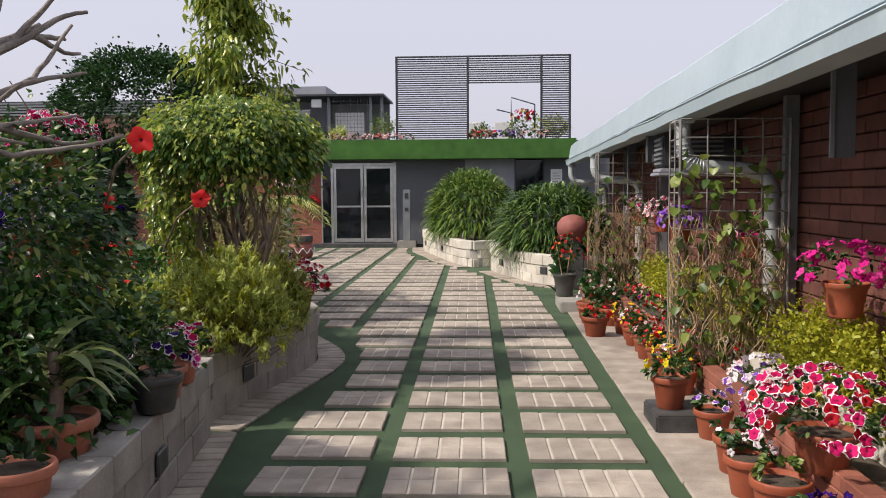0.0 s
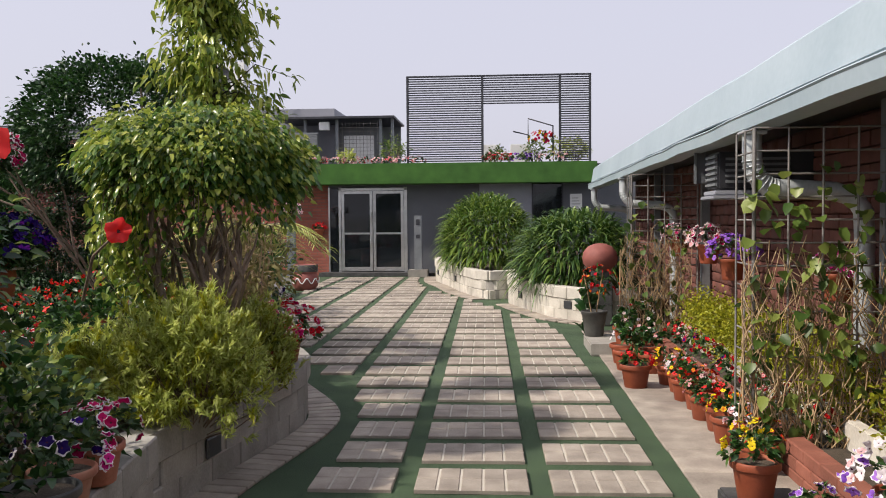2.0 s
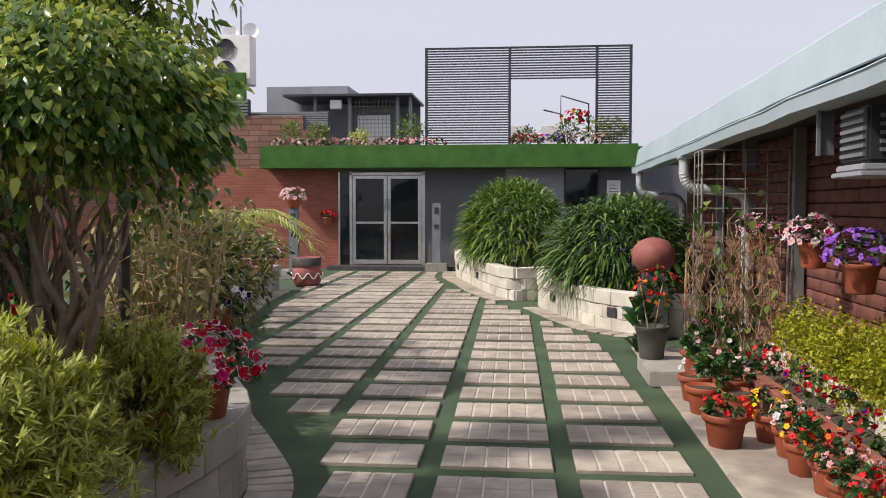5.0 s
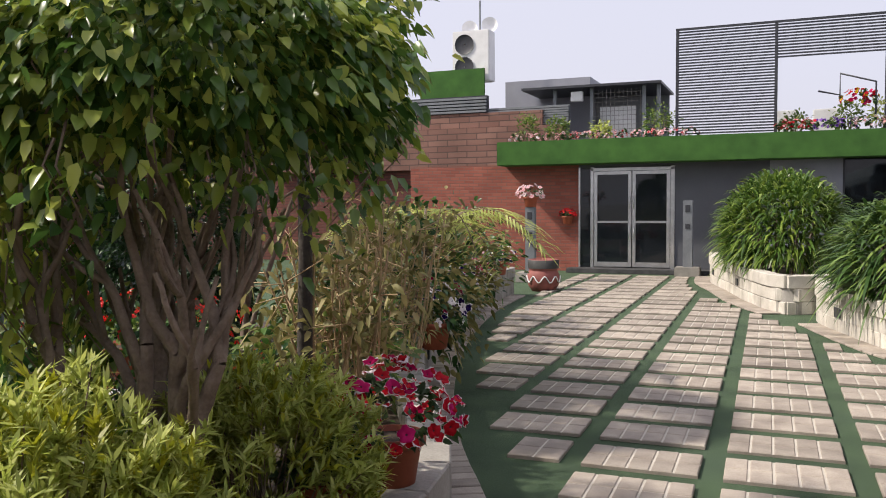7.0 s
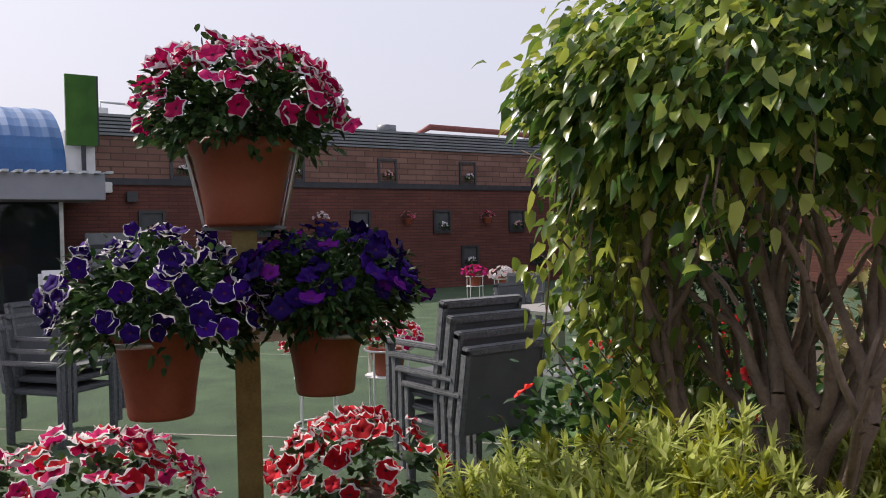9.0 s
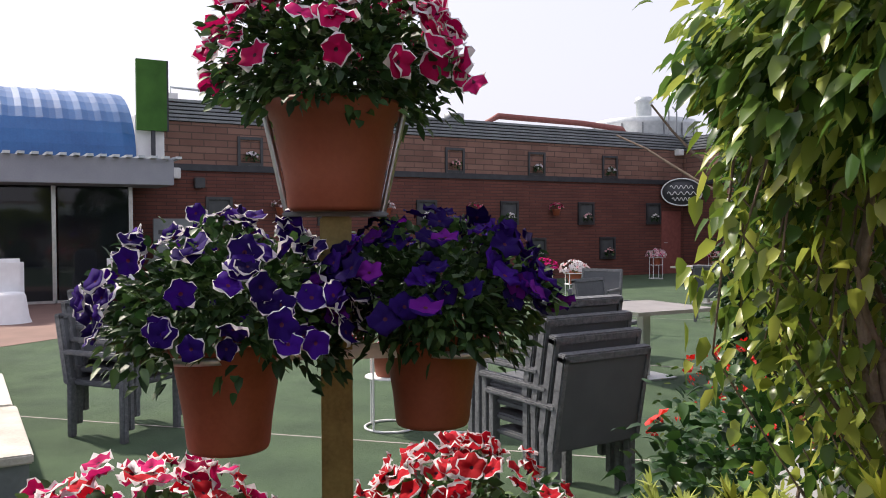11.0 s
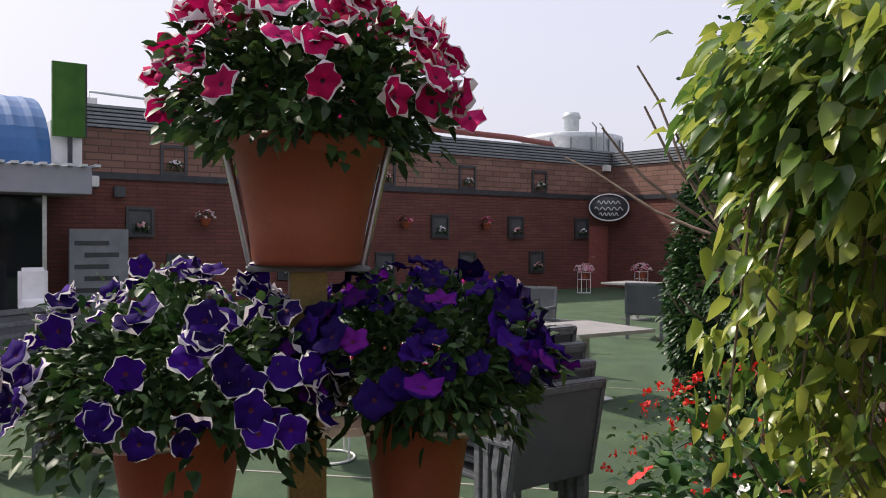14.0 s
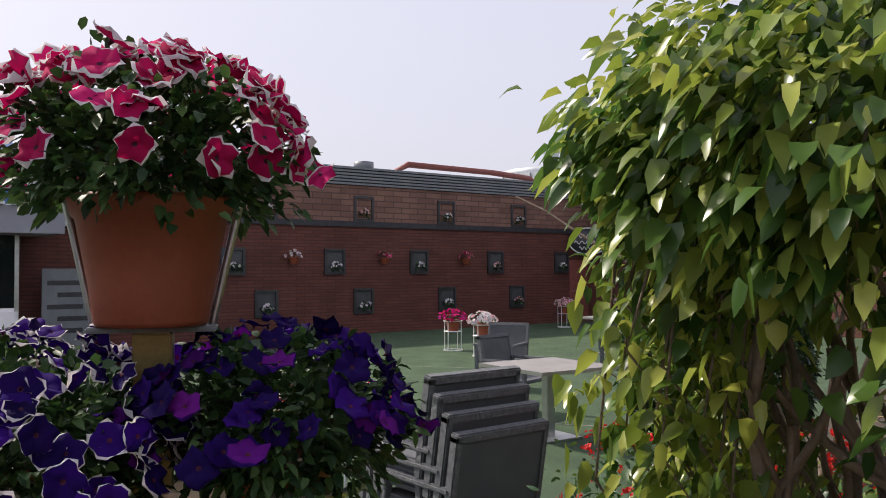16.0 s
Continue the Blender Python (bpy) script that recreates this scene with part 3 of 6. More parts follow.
# control posts beside the door
for x, y, h in ((-2.2, 22.9, 1.62), (-5.0, 20.6, 1.5)):
    p = thing("access_post", (x, y, 0), "grey steel post on a square concrete base", "post")
    part("base", boxes((-0.26, 0.26, -0.2, 0.2, 0, 0.2), bevel=0.01), CONC, p); part("post", boxes((-0.1, 0.1, -0.06, 0.06, 0.2, h), bevel=0.008), GREYMETAL, p)
    part("reader", boxes((-0.05, 0.05, -0.075, -0.0605, h - 0.25, h - 0.1), bevel=0.004), DARKMETAL, p); part("reader", boxes((-0.05, 0.05, -0.075, -0.0605, h - 0.6, h - 0.5), bevel=0.004), DARKMETAL, p)

# slatted roof screen
scr = thing("slatted_screen", (0, 23.2, 3.0), "dark grey metal slatted roof screen with a square opening", "screen")
for x in (-2.48, -0.5, 1.53, 2.31):
    part("post", boxes((x - 0.03, x + 0.03, -0.03, 0.03, 0, 2.28), bevel=0.004), DARKMETAL, scr)
part("rail", boxes((-2.51, 2.34, -0.035, 0.035, 2.26, 2.3)), DARKMETAL, scr)
for k in range(37):
    z = 0.04 + k * 0.06
    for x0, x1 in ((-2.45, -0.53), (-0.47, 1.5), (1.56, 2.28)):
        if x0 == -0.47 and z < 1.5:
            continue
        part("slat", boxes((x0, x1, -0.012, 0.012, z, z + 0.032)), DARKMETAL, scr)

# parts of the roof beyond
cage = thing("roof_cage_shed", (-4.3, 25.6, 2.98), "grey roof shed of posts and wire mesh", "shed")
for x in (-1.5, -0.55, 0.75, 1.1):
    part("post", boxes((x - 0.04, x + 0.04, -0.04, 0.04, 0, 1.5)), GREYMETAL, cage)
part("roof", boxes((-2.3, 1.2, -0.35, 2.2, 1.5, 1.56)), DARKMETAL, cage); part("back_wall", boxes((-2.2, 1.1, 2.1, 2.15, 0, 1.5)), GREYMETAL, cage)
for k in range(12):
    part("wire", boxes((-0.5 + k * 0.105, -0.49 + k * 0.105, -0.02, -0.012, 0.0, 1.45)), WIRE, cage)
for k in range(12):
    part("wire", boxes((-0.55, 0.75, -0.03, -0.022, 0.1 + k * 0.115, 0.11 + k * 0.115)), WIRE, cage)
part("lamp", boxes((-1.05, -0.75, -0.2, -0.05, 1.18, 1.42), bevel=0.01), WHITE, cage, "white floodlight housing")
part("panel", boxes((-0.4, 0.5, 0.3, 0.36, 0, 1.05)), WHITE, cage, "white woven cane panel")
lv = thing("louvre_duct", (-6.6, 25.2, 2.98), "grey horizontally ribbed metal louvre on the roof", "louvre")
for k in range(9):
    part("slat", boxes((-2.4, 1.25, -0.03, 0.1, 0.55 + k * 0.06, 0.595 + k * 0.06)), GREYMETAL, lv)
part("backing", boxes((-2.4, 1.25, 0.1, 0.14, 0, 1.1)), GREYMETAL, lv)
struct("wall_roof_brick", boxes((-14, -5.4, 24.9, 25.1, 2.5, 3.55)), FARBLOCKX, "brick parapet wall of the roof behind", "wall")
struct("wall_roof_grey", boxes((-7.6, -5.2, 27.0, 30, 2.98, 5.0)), LGREYWALL, "grey plastered stair house on the roof", "wall")
struct("wall_roof_green", boxes((-9.6, -7.75, 25.6, 25.7, 3.6, 5.2)), TURFWALL, "green turf-clad panel on the roof", "wall")
ac = thing("outdoor_unit", (-8.15, 26.0, 4.9), "white double-fan outdoor air-conditioning unit", "air conditioner")
part("casing", boxes((-0.55, 0.5, -0.25, 0.25, 0, 1.35), bevel=0.02), WHITE, ac)
for z in (0.38, 0.98):
    f = part("fan_grille", lathe([(0.02, -0.26), (0.24, -0.27), (0.27, -0.25)], 20), DARKMETAL, ac); f.matrix_local = pose(-0.2, 0, z, 90, 0, 0) @ pose(0, 0, 0.53)
mast = thing("antenna_mast", (-8.1, 26.3, 6.25), "thin metal mast with small dish antennas", "antenna")
part("pole", tube([(0, 0, 0), (0, 0, 0.9)], 0.025), GREYMETAL, mast)
for q, (x, z) in enumerate(((-0.3, 0.15), (0.28, 0.2))):
    o = part("dish", lathe([(0.01, 0), (0.12, 0.02), (0.22, 0.08)], 16), WHITE, mast); o.matrix_local = pose(x, 0, z, 80, 0, 20)

# ---- building along the walk ----
WX = 2.36
EAVE = pose(1.5, 6.3, 0, 0, 0, -1.15) @ pose(-1.5, -6.3, 0)      # this building stands a little askew to the walk
built_before = set(bpy.data.objects)
Y0, Y1 = -6, 18.3
struct("wall_eave_side", boxes((WX + 0.06, WX + 0.3, Y0, 18.1, 0, 2.7)), SHADEBRICK, "red brick side wall, coloured darker for the shade of the eave", "wall")
struct("wall_eave_end", boxes((WX + 0.3, 6, 17.9, 18.1, 0, 2.7)), SHADEBRICK, "red brick end wall", "wall")
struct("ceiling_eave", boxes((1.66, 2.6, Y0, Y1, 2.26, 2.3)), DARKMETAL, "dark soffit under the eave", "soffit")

def eave_strip(name, outline, label, cat):
    """A long folded sheet of constant section (x, z) along the eave, with small dents in its line."""
    ys = np.linspace(Y0, Y1, 40); n = len(outline); bm = bmesh.new(); rows = []
    for k, y in enumerate(ys):
        w = rng.normal(0, 0.004, 2); rows.append([bm.verts.new((x + w[0], y, z + w[1])) for x, z in outline])
    for a, b in zip(rows, rows[1:]):
        for q in range(n):
            bm.faces.new((a[q], a[(q + 1) % n], b[(q + 1) % n], b[q]))
    bm.faces.new(rows[0]); bm.faces.new(rows[-1][::-1]); bmesh.ops.recalc_face_normals(bm, faces=bm.faces)
    return struct(name, bm, ROOFBLUE, label, cat)
eave_strip("trim_gutter", [(1.505, 2.115), (1.66, 2.105), (1.66, 2.135), (1.535, 2.14), (1.535, 2.17), (1.6, 2.19), (1.6, 2.205), (1.5, 2.218), (1.49, 2.208), (1.5, 2.198)], "pale blue-grey sheet metal gutter along the eave", "gutter")
eave_strip("trim_roof_edge", [(1.555, 2.255), (1.57, 2.25), (1.625, 2.3), (1.65, 2.5), (1.7, 2.54), (1.7, 2.57), (1.635, 2.56), (1.6, 2.53)], "pale blue-grey sheet metal roof edge", "roof edge")
bm = bmesh.new(); vs = [bm.verts.new(v) for v in ((1.66, Y0, 2.567), (1.66, Y1, 2.567), (5.5, Y1, 2.72), (5.5, Y0, 2.72))]; bm.faces.new(vs)
rr = bmesh.ops.extrude_face_region(bm, geom=bm.faces[:]); bmesh.ops.translate(bm, vec=(0, 0, -0.05), verts=[g for g in rr["geom"] if isinstance(g, bmesh.types.BMVert)]); bmesh.ops.recalc_face_normals(bm, faces=bm.faces)
struct("roof", bm, ROOFBLUE, "pale blue-grey sheet metal roof", "roof")
for y in (6.75, 13.2, 17.6):
    d = thing("downpipe", (1.56, y, 0), "grey galvanised downpipe bending from gutter to wall", "downpipe", "downpipes of the eave")
    bend = [(0.17 - 0.17 * math.cos(radians(a)), 0, 1.93 - 0.2 * math.sin(radians(a))) for a in range(0, 91, 15)]
    part("pipe", tube([(0, 0, 2.11), (0, 0, 2.0)] + bend + [(0.3, 0, 1.725), (0.52, 0, 1.71), (0.64, 0, 1.67), (0.7, 0, 1.58), (0.71, 0, 1.4), (0.71, 0, 0.1)], 0.062, sides=16), GALV, d)
    part("flange", boxes((-0.075, 0.075, -0.075, 0.075, 2.08, 2.104), bevel=0.004), GALV, d)
    for k in range(9):
        a = radians(10 * k + 5); c = part("rib", lathe([(0.06, -0.007), (0.07, 0), (0.06, 0.007)], 16), GALV, d)
        c.matrix_local = pose(0.17 - 0.17 * math.cos(a), 0, 1.93 - 0.2 * math.sin(a), 0, -10 * k - 5, 0)
for x, y, w, h in ((1.95, 4.6, 0.065, 0.54), (1.66, 8.72, 0.05, 0.42), (1.9, 11.6, 0.06, 0.4)):
    br = thing("eave_bracket", (x, y, 2.26 - h), "grey-brown sheet metal drop panel hung below the soffit", "bracket", "brackets under the eave")
    part("panel", boxes((-w, w, -0.012, 0.012, 0, h), bevel=0.004), GREYWALL, br); part("flange", boxes((-w - 0.01, -w + 0.012, -0.03, -0.012, 0, h)), GREYMETAL, br)
acw = thing("wall_air_conditioner", (1.9, 8.2, 1.69), "dark grey window air conditioner jutting from the brick wall", "air conditioner")
part("casing", boxes((-0.26, 0.5, -0.2, 0.2, 0.075, 0.38), bevel=0.015), DARKMETAL, acw); part("tray", boxes((-0.3, 0.5, -0.23, 0.23, 0, 0.03), bevel=0.006), LGREYWALL, acw, "pale grey painted support tray"); part("tray_lip", boxes((-0.28, 0.5, -0.21, 0.21, 0.034, 0.07), bevel=0.006), LGREYWALL, acw)
for k in range(6):
    part("slat", boxes((-0.275, -0.26, -0.17, 0.17, 0.11 + k * 0.045, 0.13 + k * 0.045)), GREYMETAL, acw)
for k in range(5):
    part("slat", boxes((-0.2, 0.3, -0.212, -0.2, 0.13 + k * 0.045, 0.15 + k * 0.045)), GREYMETAL, acw)
for y in (6.45, 11.4, 14.8):
    post = thing("wall_post", (2.3, y, 0), "grey-blue steel post against the brick wall", "post", "wall posts")
    part("post", boxes((-0.05, 0.05, -0.04, 0.04, 0, 2.26), bevel=0.004), GREYMETAL, post)

def trellis(y, x0, x1, z0, z1):
    t = thing("wire_trellis", (x0, y, 0), "welded wire trellis panel with dry vines", "trellis", "wire trellises")
    n = 4
    for k in range(n + 1):
        x = (x1 - x0) * k / n; part("upright", tube([(x, 0, z0), (x, 0, z1)], 0.012 if k in (0, n) else 0.007, sides=6), WIRE, t)
    m = 15
    for k in range(m + 1):
        z = z0 + (z1 - z0) * k / m; part("rung", tube([(0, 0.006, z), (x1 - x0, 0.006, z)], 0.006, sides=6), WIRE, t)
    # a second panel runs back along the bed
    for k in range(3):
        part("upright", tube([(0.004, 0.014 + 0.2 * k, z0), (0.004, 0.014 + 0.2 * k, z1)], 0.007, sides=6), WIRE, t)
    for k in range(m + 1):
        z = z0 + (z1 - z0) * k / m; part("rung", tube([(0.012, 0.01, z), (0.012, 0.43, z)], 0.006, sides=6), WIRE, t)
    return t
trellis(6.3, 1.45, 2.25, 0.02, 2.08); trellis(11.35, 1.42, 2.2, 0.02, 2.06)
for ob in set(bpy.data.objects) - built_before:
    if ob.parent is None:
        ob.matrix_world = EAVE @ ob.matrix_world

# brick bed along that wall
struct("trim_bed_curb", boxes((1.66, 1.74, 2.0, 10.9, 0, 0.2)), SHADEBRICK, "core of the low brick edging of the flower bed", "edging")
struct("trim_bed_inner", boxes((1.98, 2.06, 2.0, 10.9, 0, 0.34), bevel=0.01), BLOCKW, "pale concrete inner edging of the hedge bed", "edging")
struct("floor_bed_side", boxes((1.74, 2.42, 2.0, 10.9, 0.0, 0.17)), EARTH, "dark soil in the brick-edged flower bed", "soil")

# ---- far courtyard walls ----
FX = -20.5
struct("wall_far_lower", boxes((FX - 0.3, FX, 4, 25.2, 0, 2.85)), FARBRICK, "long dark red thin brick wall with framed niches", "wall")
struct("wall_far_upper", boxes((FX - 0.3, FX + 0.02, 4, 25.2, 3.0, 3.95)), FARBLOCK, "upper wall of larger brown-red blocks", "wall")
struct("trim_far_band", boxes((FX - 0.3, FX + 0.05, 4, 25.2, 2.85, 3.0)), DARKMETAL, "black horizontal metal band along the brick wall", "band")
struct("wall_far_end_lower", boxes((FX, -6.0, 25.1, 25.4, 0, 2.85)), FARBRICKX, "dark red thin brick end wall", "wall")
struct("wall_far_end_upper", boxes((FX, -6.0, 25.08, 25.4, 3.0, 3.95)), FARBLOCKX, "upper end wall of brown-red blocks", "wall")
struct("trim_far_end_band", boxes((FX, -6.0, 25.05, 25.4, 2.85, 3.0)), DARKMETAL, "black horizontal metal band", "band")
lou = thing("roof_louvre", (FX, 0, 3.95), "grey ribbed metal louvre band above the brick wall", "louvre", "", "structure")
for k in range(5):
    part("slat", boxes((-0.02, 0.06, 8.6, 25.2, 0.02 + k * 0.085, 0.075 + k * 0.085)), GREYMETAL, lou)
    part("slat", boxes((0.1, 13, 25.04, 25.12, 0.02 + k * 0.085, 0.075 + k * 0.085)), GREYMETAL, lou)
part("cap", boxes((-0.3, 0.09, 8.6, 25.2, 0.44, 0.5)), GREYMETAL, lou); part("backing", boxes((-0.3, -0.02, 8.6, 25.2, 0, 0.44)), DARKMETAL, lou); part("backing", boxes((0.0, 13, 25.13, 25.3, 0, 0.46)), DARKMETAL, lou)

# ---- plants ----
POT_MESH = {}
def pot_mesh(r, h, kind="rim"):
    key = (round(r, 3), round(h, 3), kind)
    if key not in POT_MESH:
        if kind == "smooth":
            pr = [(0.01, 0), (r * 0.66, 0), (r * 0.69, h * 0.04), (r * 0.74, h * 0.3), (r * 0.9, h * 0.82), (r * 0.94, h * 0.84), (r, h * 0.97), (r * 0.985, h), (r * 0.93, h), (r * 0.9, h * 0.88), (0.01, h * 0.86)]
        else:
            pr = [(0.01, 0), (r * 0.62, 0), (r * 0.66, h * 0.03), (r * 0.86, h * 0.78), (r * 0.87, h * 0.8), (r * 0.97, h * 0.81), (r, h * 0.84), (r, h * 0.97), (r * 0.975, h), (r * 0.9, h), (r * 0.86, h * 0.88), (0.01, h * 0.87)]
        POT_MESH[key] = lathe(pr, 28)
    return POT_MESH[key]


def bloom_group(parent, centre, radii, nl, nf, petals, edge, fsize, leaf, lsize, low=-0.35, edgew=0.3, flow=-0.25):
    s = Soup(); p, d = dome_points(nl, np.array(radii) * 0.86, centre, low, clumps=max(10, nl // 12), spread=0.085, inner=0.25)
    leaf_soup(s, p, d, lsize, lsize * 0.55, 0.25)
    part("foliage", s.mesh("foliage"), leaf, parent)
    if nf:
        f = Soup(); q, e = dome_points(nf, np.array(radii) * 1.03, centre, max(low, flow), inner=0.8)
        e = unit(e + np.array([0, 0, 0.25])); k = rng.random(nf) < 0.5
        sets = petals if isinstance(petals, list) else [petals]
        ids = rng.integers(0, len(sets), nf)
        for j in range(len(sets)):
            if (ids == j).any():
                flower_soup(f, q[ids == j], e[ids == j], fsize, edgew, (j, len(sets), len(sets) + 1))
        part("blossoms", f.mesh("blossoms"), sets + [edge, P_THROAT], parent)


def flower_pot(at, r, h, petals, edge, label, nf=30, nl=220, spread=1.5, tall=1.0, fsize=0.055, leaf=None, lsize=0.05, pot=None, kind="rim", group="potted flowers", rim=0.2, low=-0.35, flow=-0.25):
    t = thing("flower_pot", at, label, "potted plant", group, rz=float(rng.uniform(0, 360)))
    me = pot_mesh(r, h, kind); part("pot", me.copy(), pot or TERRA, t); part("soil", lathe([(0.001, h * 0.9), (r * 0.87, h * 0.89)], 16), EARTH, t)
    bloom_group(t, (0, 0, h + r * 0.35 * tall), (r * spread, r * spread, r * spread * 0.75 * tall), nl, nf, petals, edge, fsize, leaf or L_PET, lsize, low, rim, flow)
    return t


def bush(name, at, radii, n, leafsize, mats, label, cat="shrub", low=-0.6, clumps=60, spread=0.14, droop=0.3, aspect=0.45, trunk=0.0, inner=0.5, avoid=None, group=""):
    t = thing(name, at, label, cat, group); c = (0, 0, radii[2] * 0.9 + trunk); mats = mats if isinstance(mats, list) else [mats]
    s = Soup()
    for j, mt in enumerate(mats):
        p, d = dome_points(n // len(mats), radii, c, low, clumps, spread, inner)
        d = unit(d + np.array([0, 0, 0.1])); leaf_soup(s, p, d, leafsize, leafsize * aspect, droop, j)
    part("crown", s.mesh("crown"), mats, t)
    b = Soup(); ends = []
    for k in range(5):
        a = 2 * math.pi * k / 5 + rng.uniform(0, 1); limb(b, (0.04 * math.cos(a), 0.04 * math.sin(a), -0.02), (0.5 * math.cos(a), 0.5 * math.sin(a), 1.2), (radii[2] + trunk) * 0.75, 0.012 + 0.012 * radii[0], 1, ends, 0.5, 0.2, 3)
    part("branchwork", b.mesh("stems", True), BARK, t)
    return t


def tuft_bush(name, at, radii, tufts, label, per=20, length=0.06, width=0.0115, mats=None, low=-0.3):
    """Shrub of needle-leaved rosettes at the ends of arching shoots."""
    t = thing(name, at, label, "shrub"); c = np.array((0, 0, radii[2] * 0.7)); mats = mats or [L_YEL, L_LIME]
    p, d = dome_points(tufts, radii, c, low, clumps=max(12, tufts // 8), spread=0.11, inner=0.4)
    d = unit(d + np.array([0, 0, 0.55])); s = Soup()
    for j, k in ((0, slice(0, tufts * 3 // 4)), (1, slice(tufts * 3 // 4, tufts))):
        m = len(p[k]); pp = np.repeat(p[k], per, 0) + np.repeat(d[k], per, 0) * rng.uniform(-0.07, 0.0, (m * per, 1)); dd = unit(np.repeat(d[k], per, 0) * 0.8 + rng.normal(size=(m * per, 3)) * 0.55)
        blade_soup(s, pp, dd, length, width, 0.15, 2, j)
    part("foliage", s.mesh("foliage"), mats, t)
    b = Soup()
    for i in range(0, tufts, 12):
        m = p[i] * np.array([0.5, 0.5, 0.45]) + rng.normal(size=3) * 0.02
        tube_soup(b, [(0, 0, -0.02), m, p[i]], 0.005, 0.002, 4)
    part("branchwork", b.mesh("branchwork"), BARK, t)
    return t


def blade_plant(name, at, n, length, width, radius, mats, label, droop=0.6, height=0.0, cat="plant", layers=1.0):
    t = thing(name, at, label, cat); s = Soup(); a = rng.uniform(0, 2 * math.pi, n); r = radius * np.sqrt(rng.uniform(0, 1, n))
    p = np.stack([r * np.cos(a), r * np.sin(a), height * rng.uniform(0, 1, n)], 1)
    d = np.stack([np.cos(a) * rng.uniform(0.2, 0.9, n), np.sin(a) * rng.uniform(0.2, 0.9, n), rng.uniform(0.5, 1.2, n)], 1)
    blade_soup(s, p, d, length, width, droop, 5); part("leaves", s.mesh("leaves"), mats, t)
    b = Soup(); tube_soup(b, [(0, 0, -0.03), (0, 0, 0.12 + height * 0.6)], 0.025, 0.015); part("stem", b.mesh("stem"), BARK, t)
    return t


def mound(name, at, radii, n, length, width, mats, label, rz=0.0):
    """A big rounded clump covered in arching strap leaves."""
    t = thing(name, at, label, "shrub", "", "", rz); s = Soup(); p, d = dome_points(n, np.array(radii) * 0.85, (0, 0, radii[2] * 0.62), -0.5, inner=0.7)
    d = unit(d + np.array([0, 0, 0.45])); blade_soup(s, p, d, length, width, 0.6, 4); part("leaves", s.mesh("leaves"), mats, t)
    b = Soup()
    for k in range(9):
        a = k * 0.7; tube_soup(b, [(0.3 * radii[0] * math.cos(a), 0.3 * radii[1] * math.sin(a), -0.02), (0.5 * radii[0] * math.cos(a), 0.5 * radii[1] * math.sin(a), radii[2] * 0.9)], 0.02, 0.01, 6)
    part("branchwork", b.mesh("stems"), BARK, t)
    return t

# clipped shrubs of the pale planters
mound("strap_leaf_shrub", (-0.35, 19.2, 0.38), (1.05, 1.7, 1.1), 4600, 0.34, 0.042, L_BLADE, "dense yellow-green strap-leaved shrub in a pale block planter", 12)
mound("lily_shrub", (1.2, 15.2, 0.38), (1.05, 1.25, 0.82), 2600, 0.46, 0.045, L_BLADED, "dark green arching strap-leaved shrub in a pale block planter", 0)

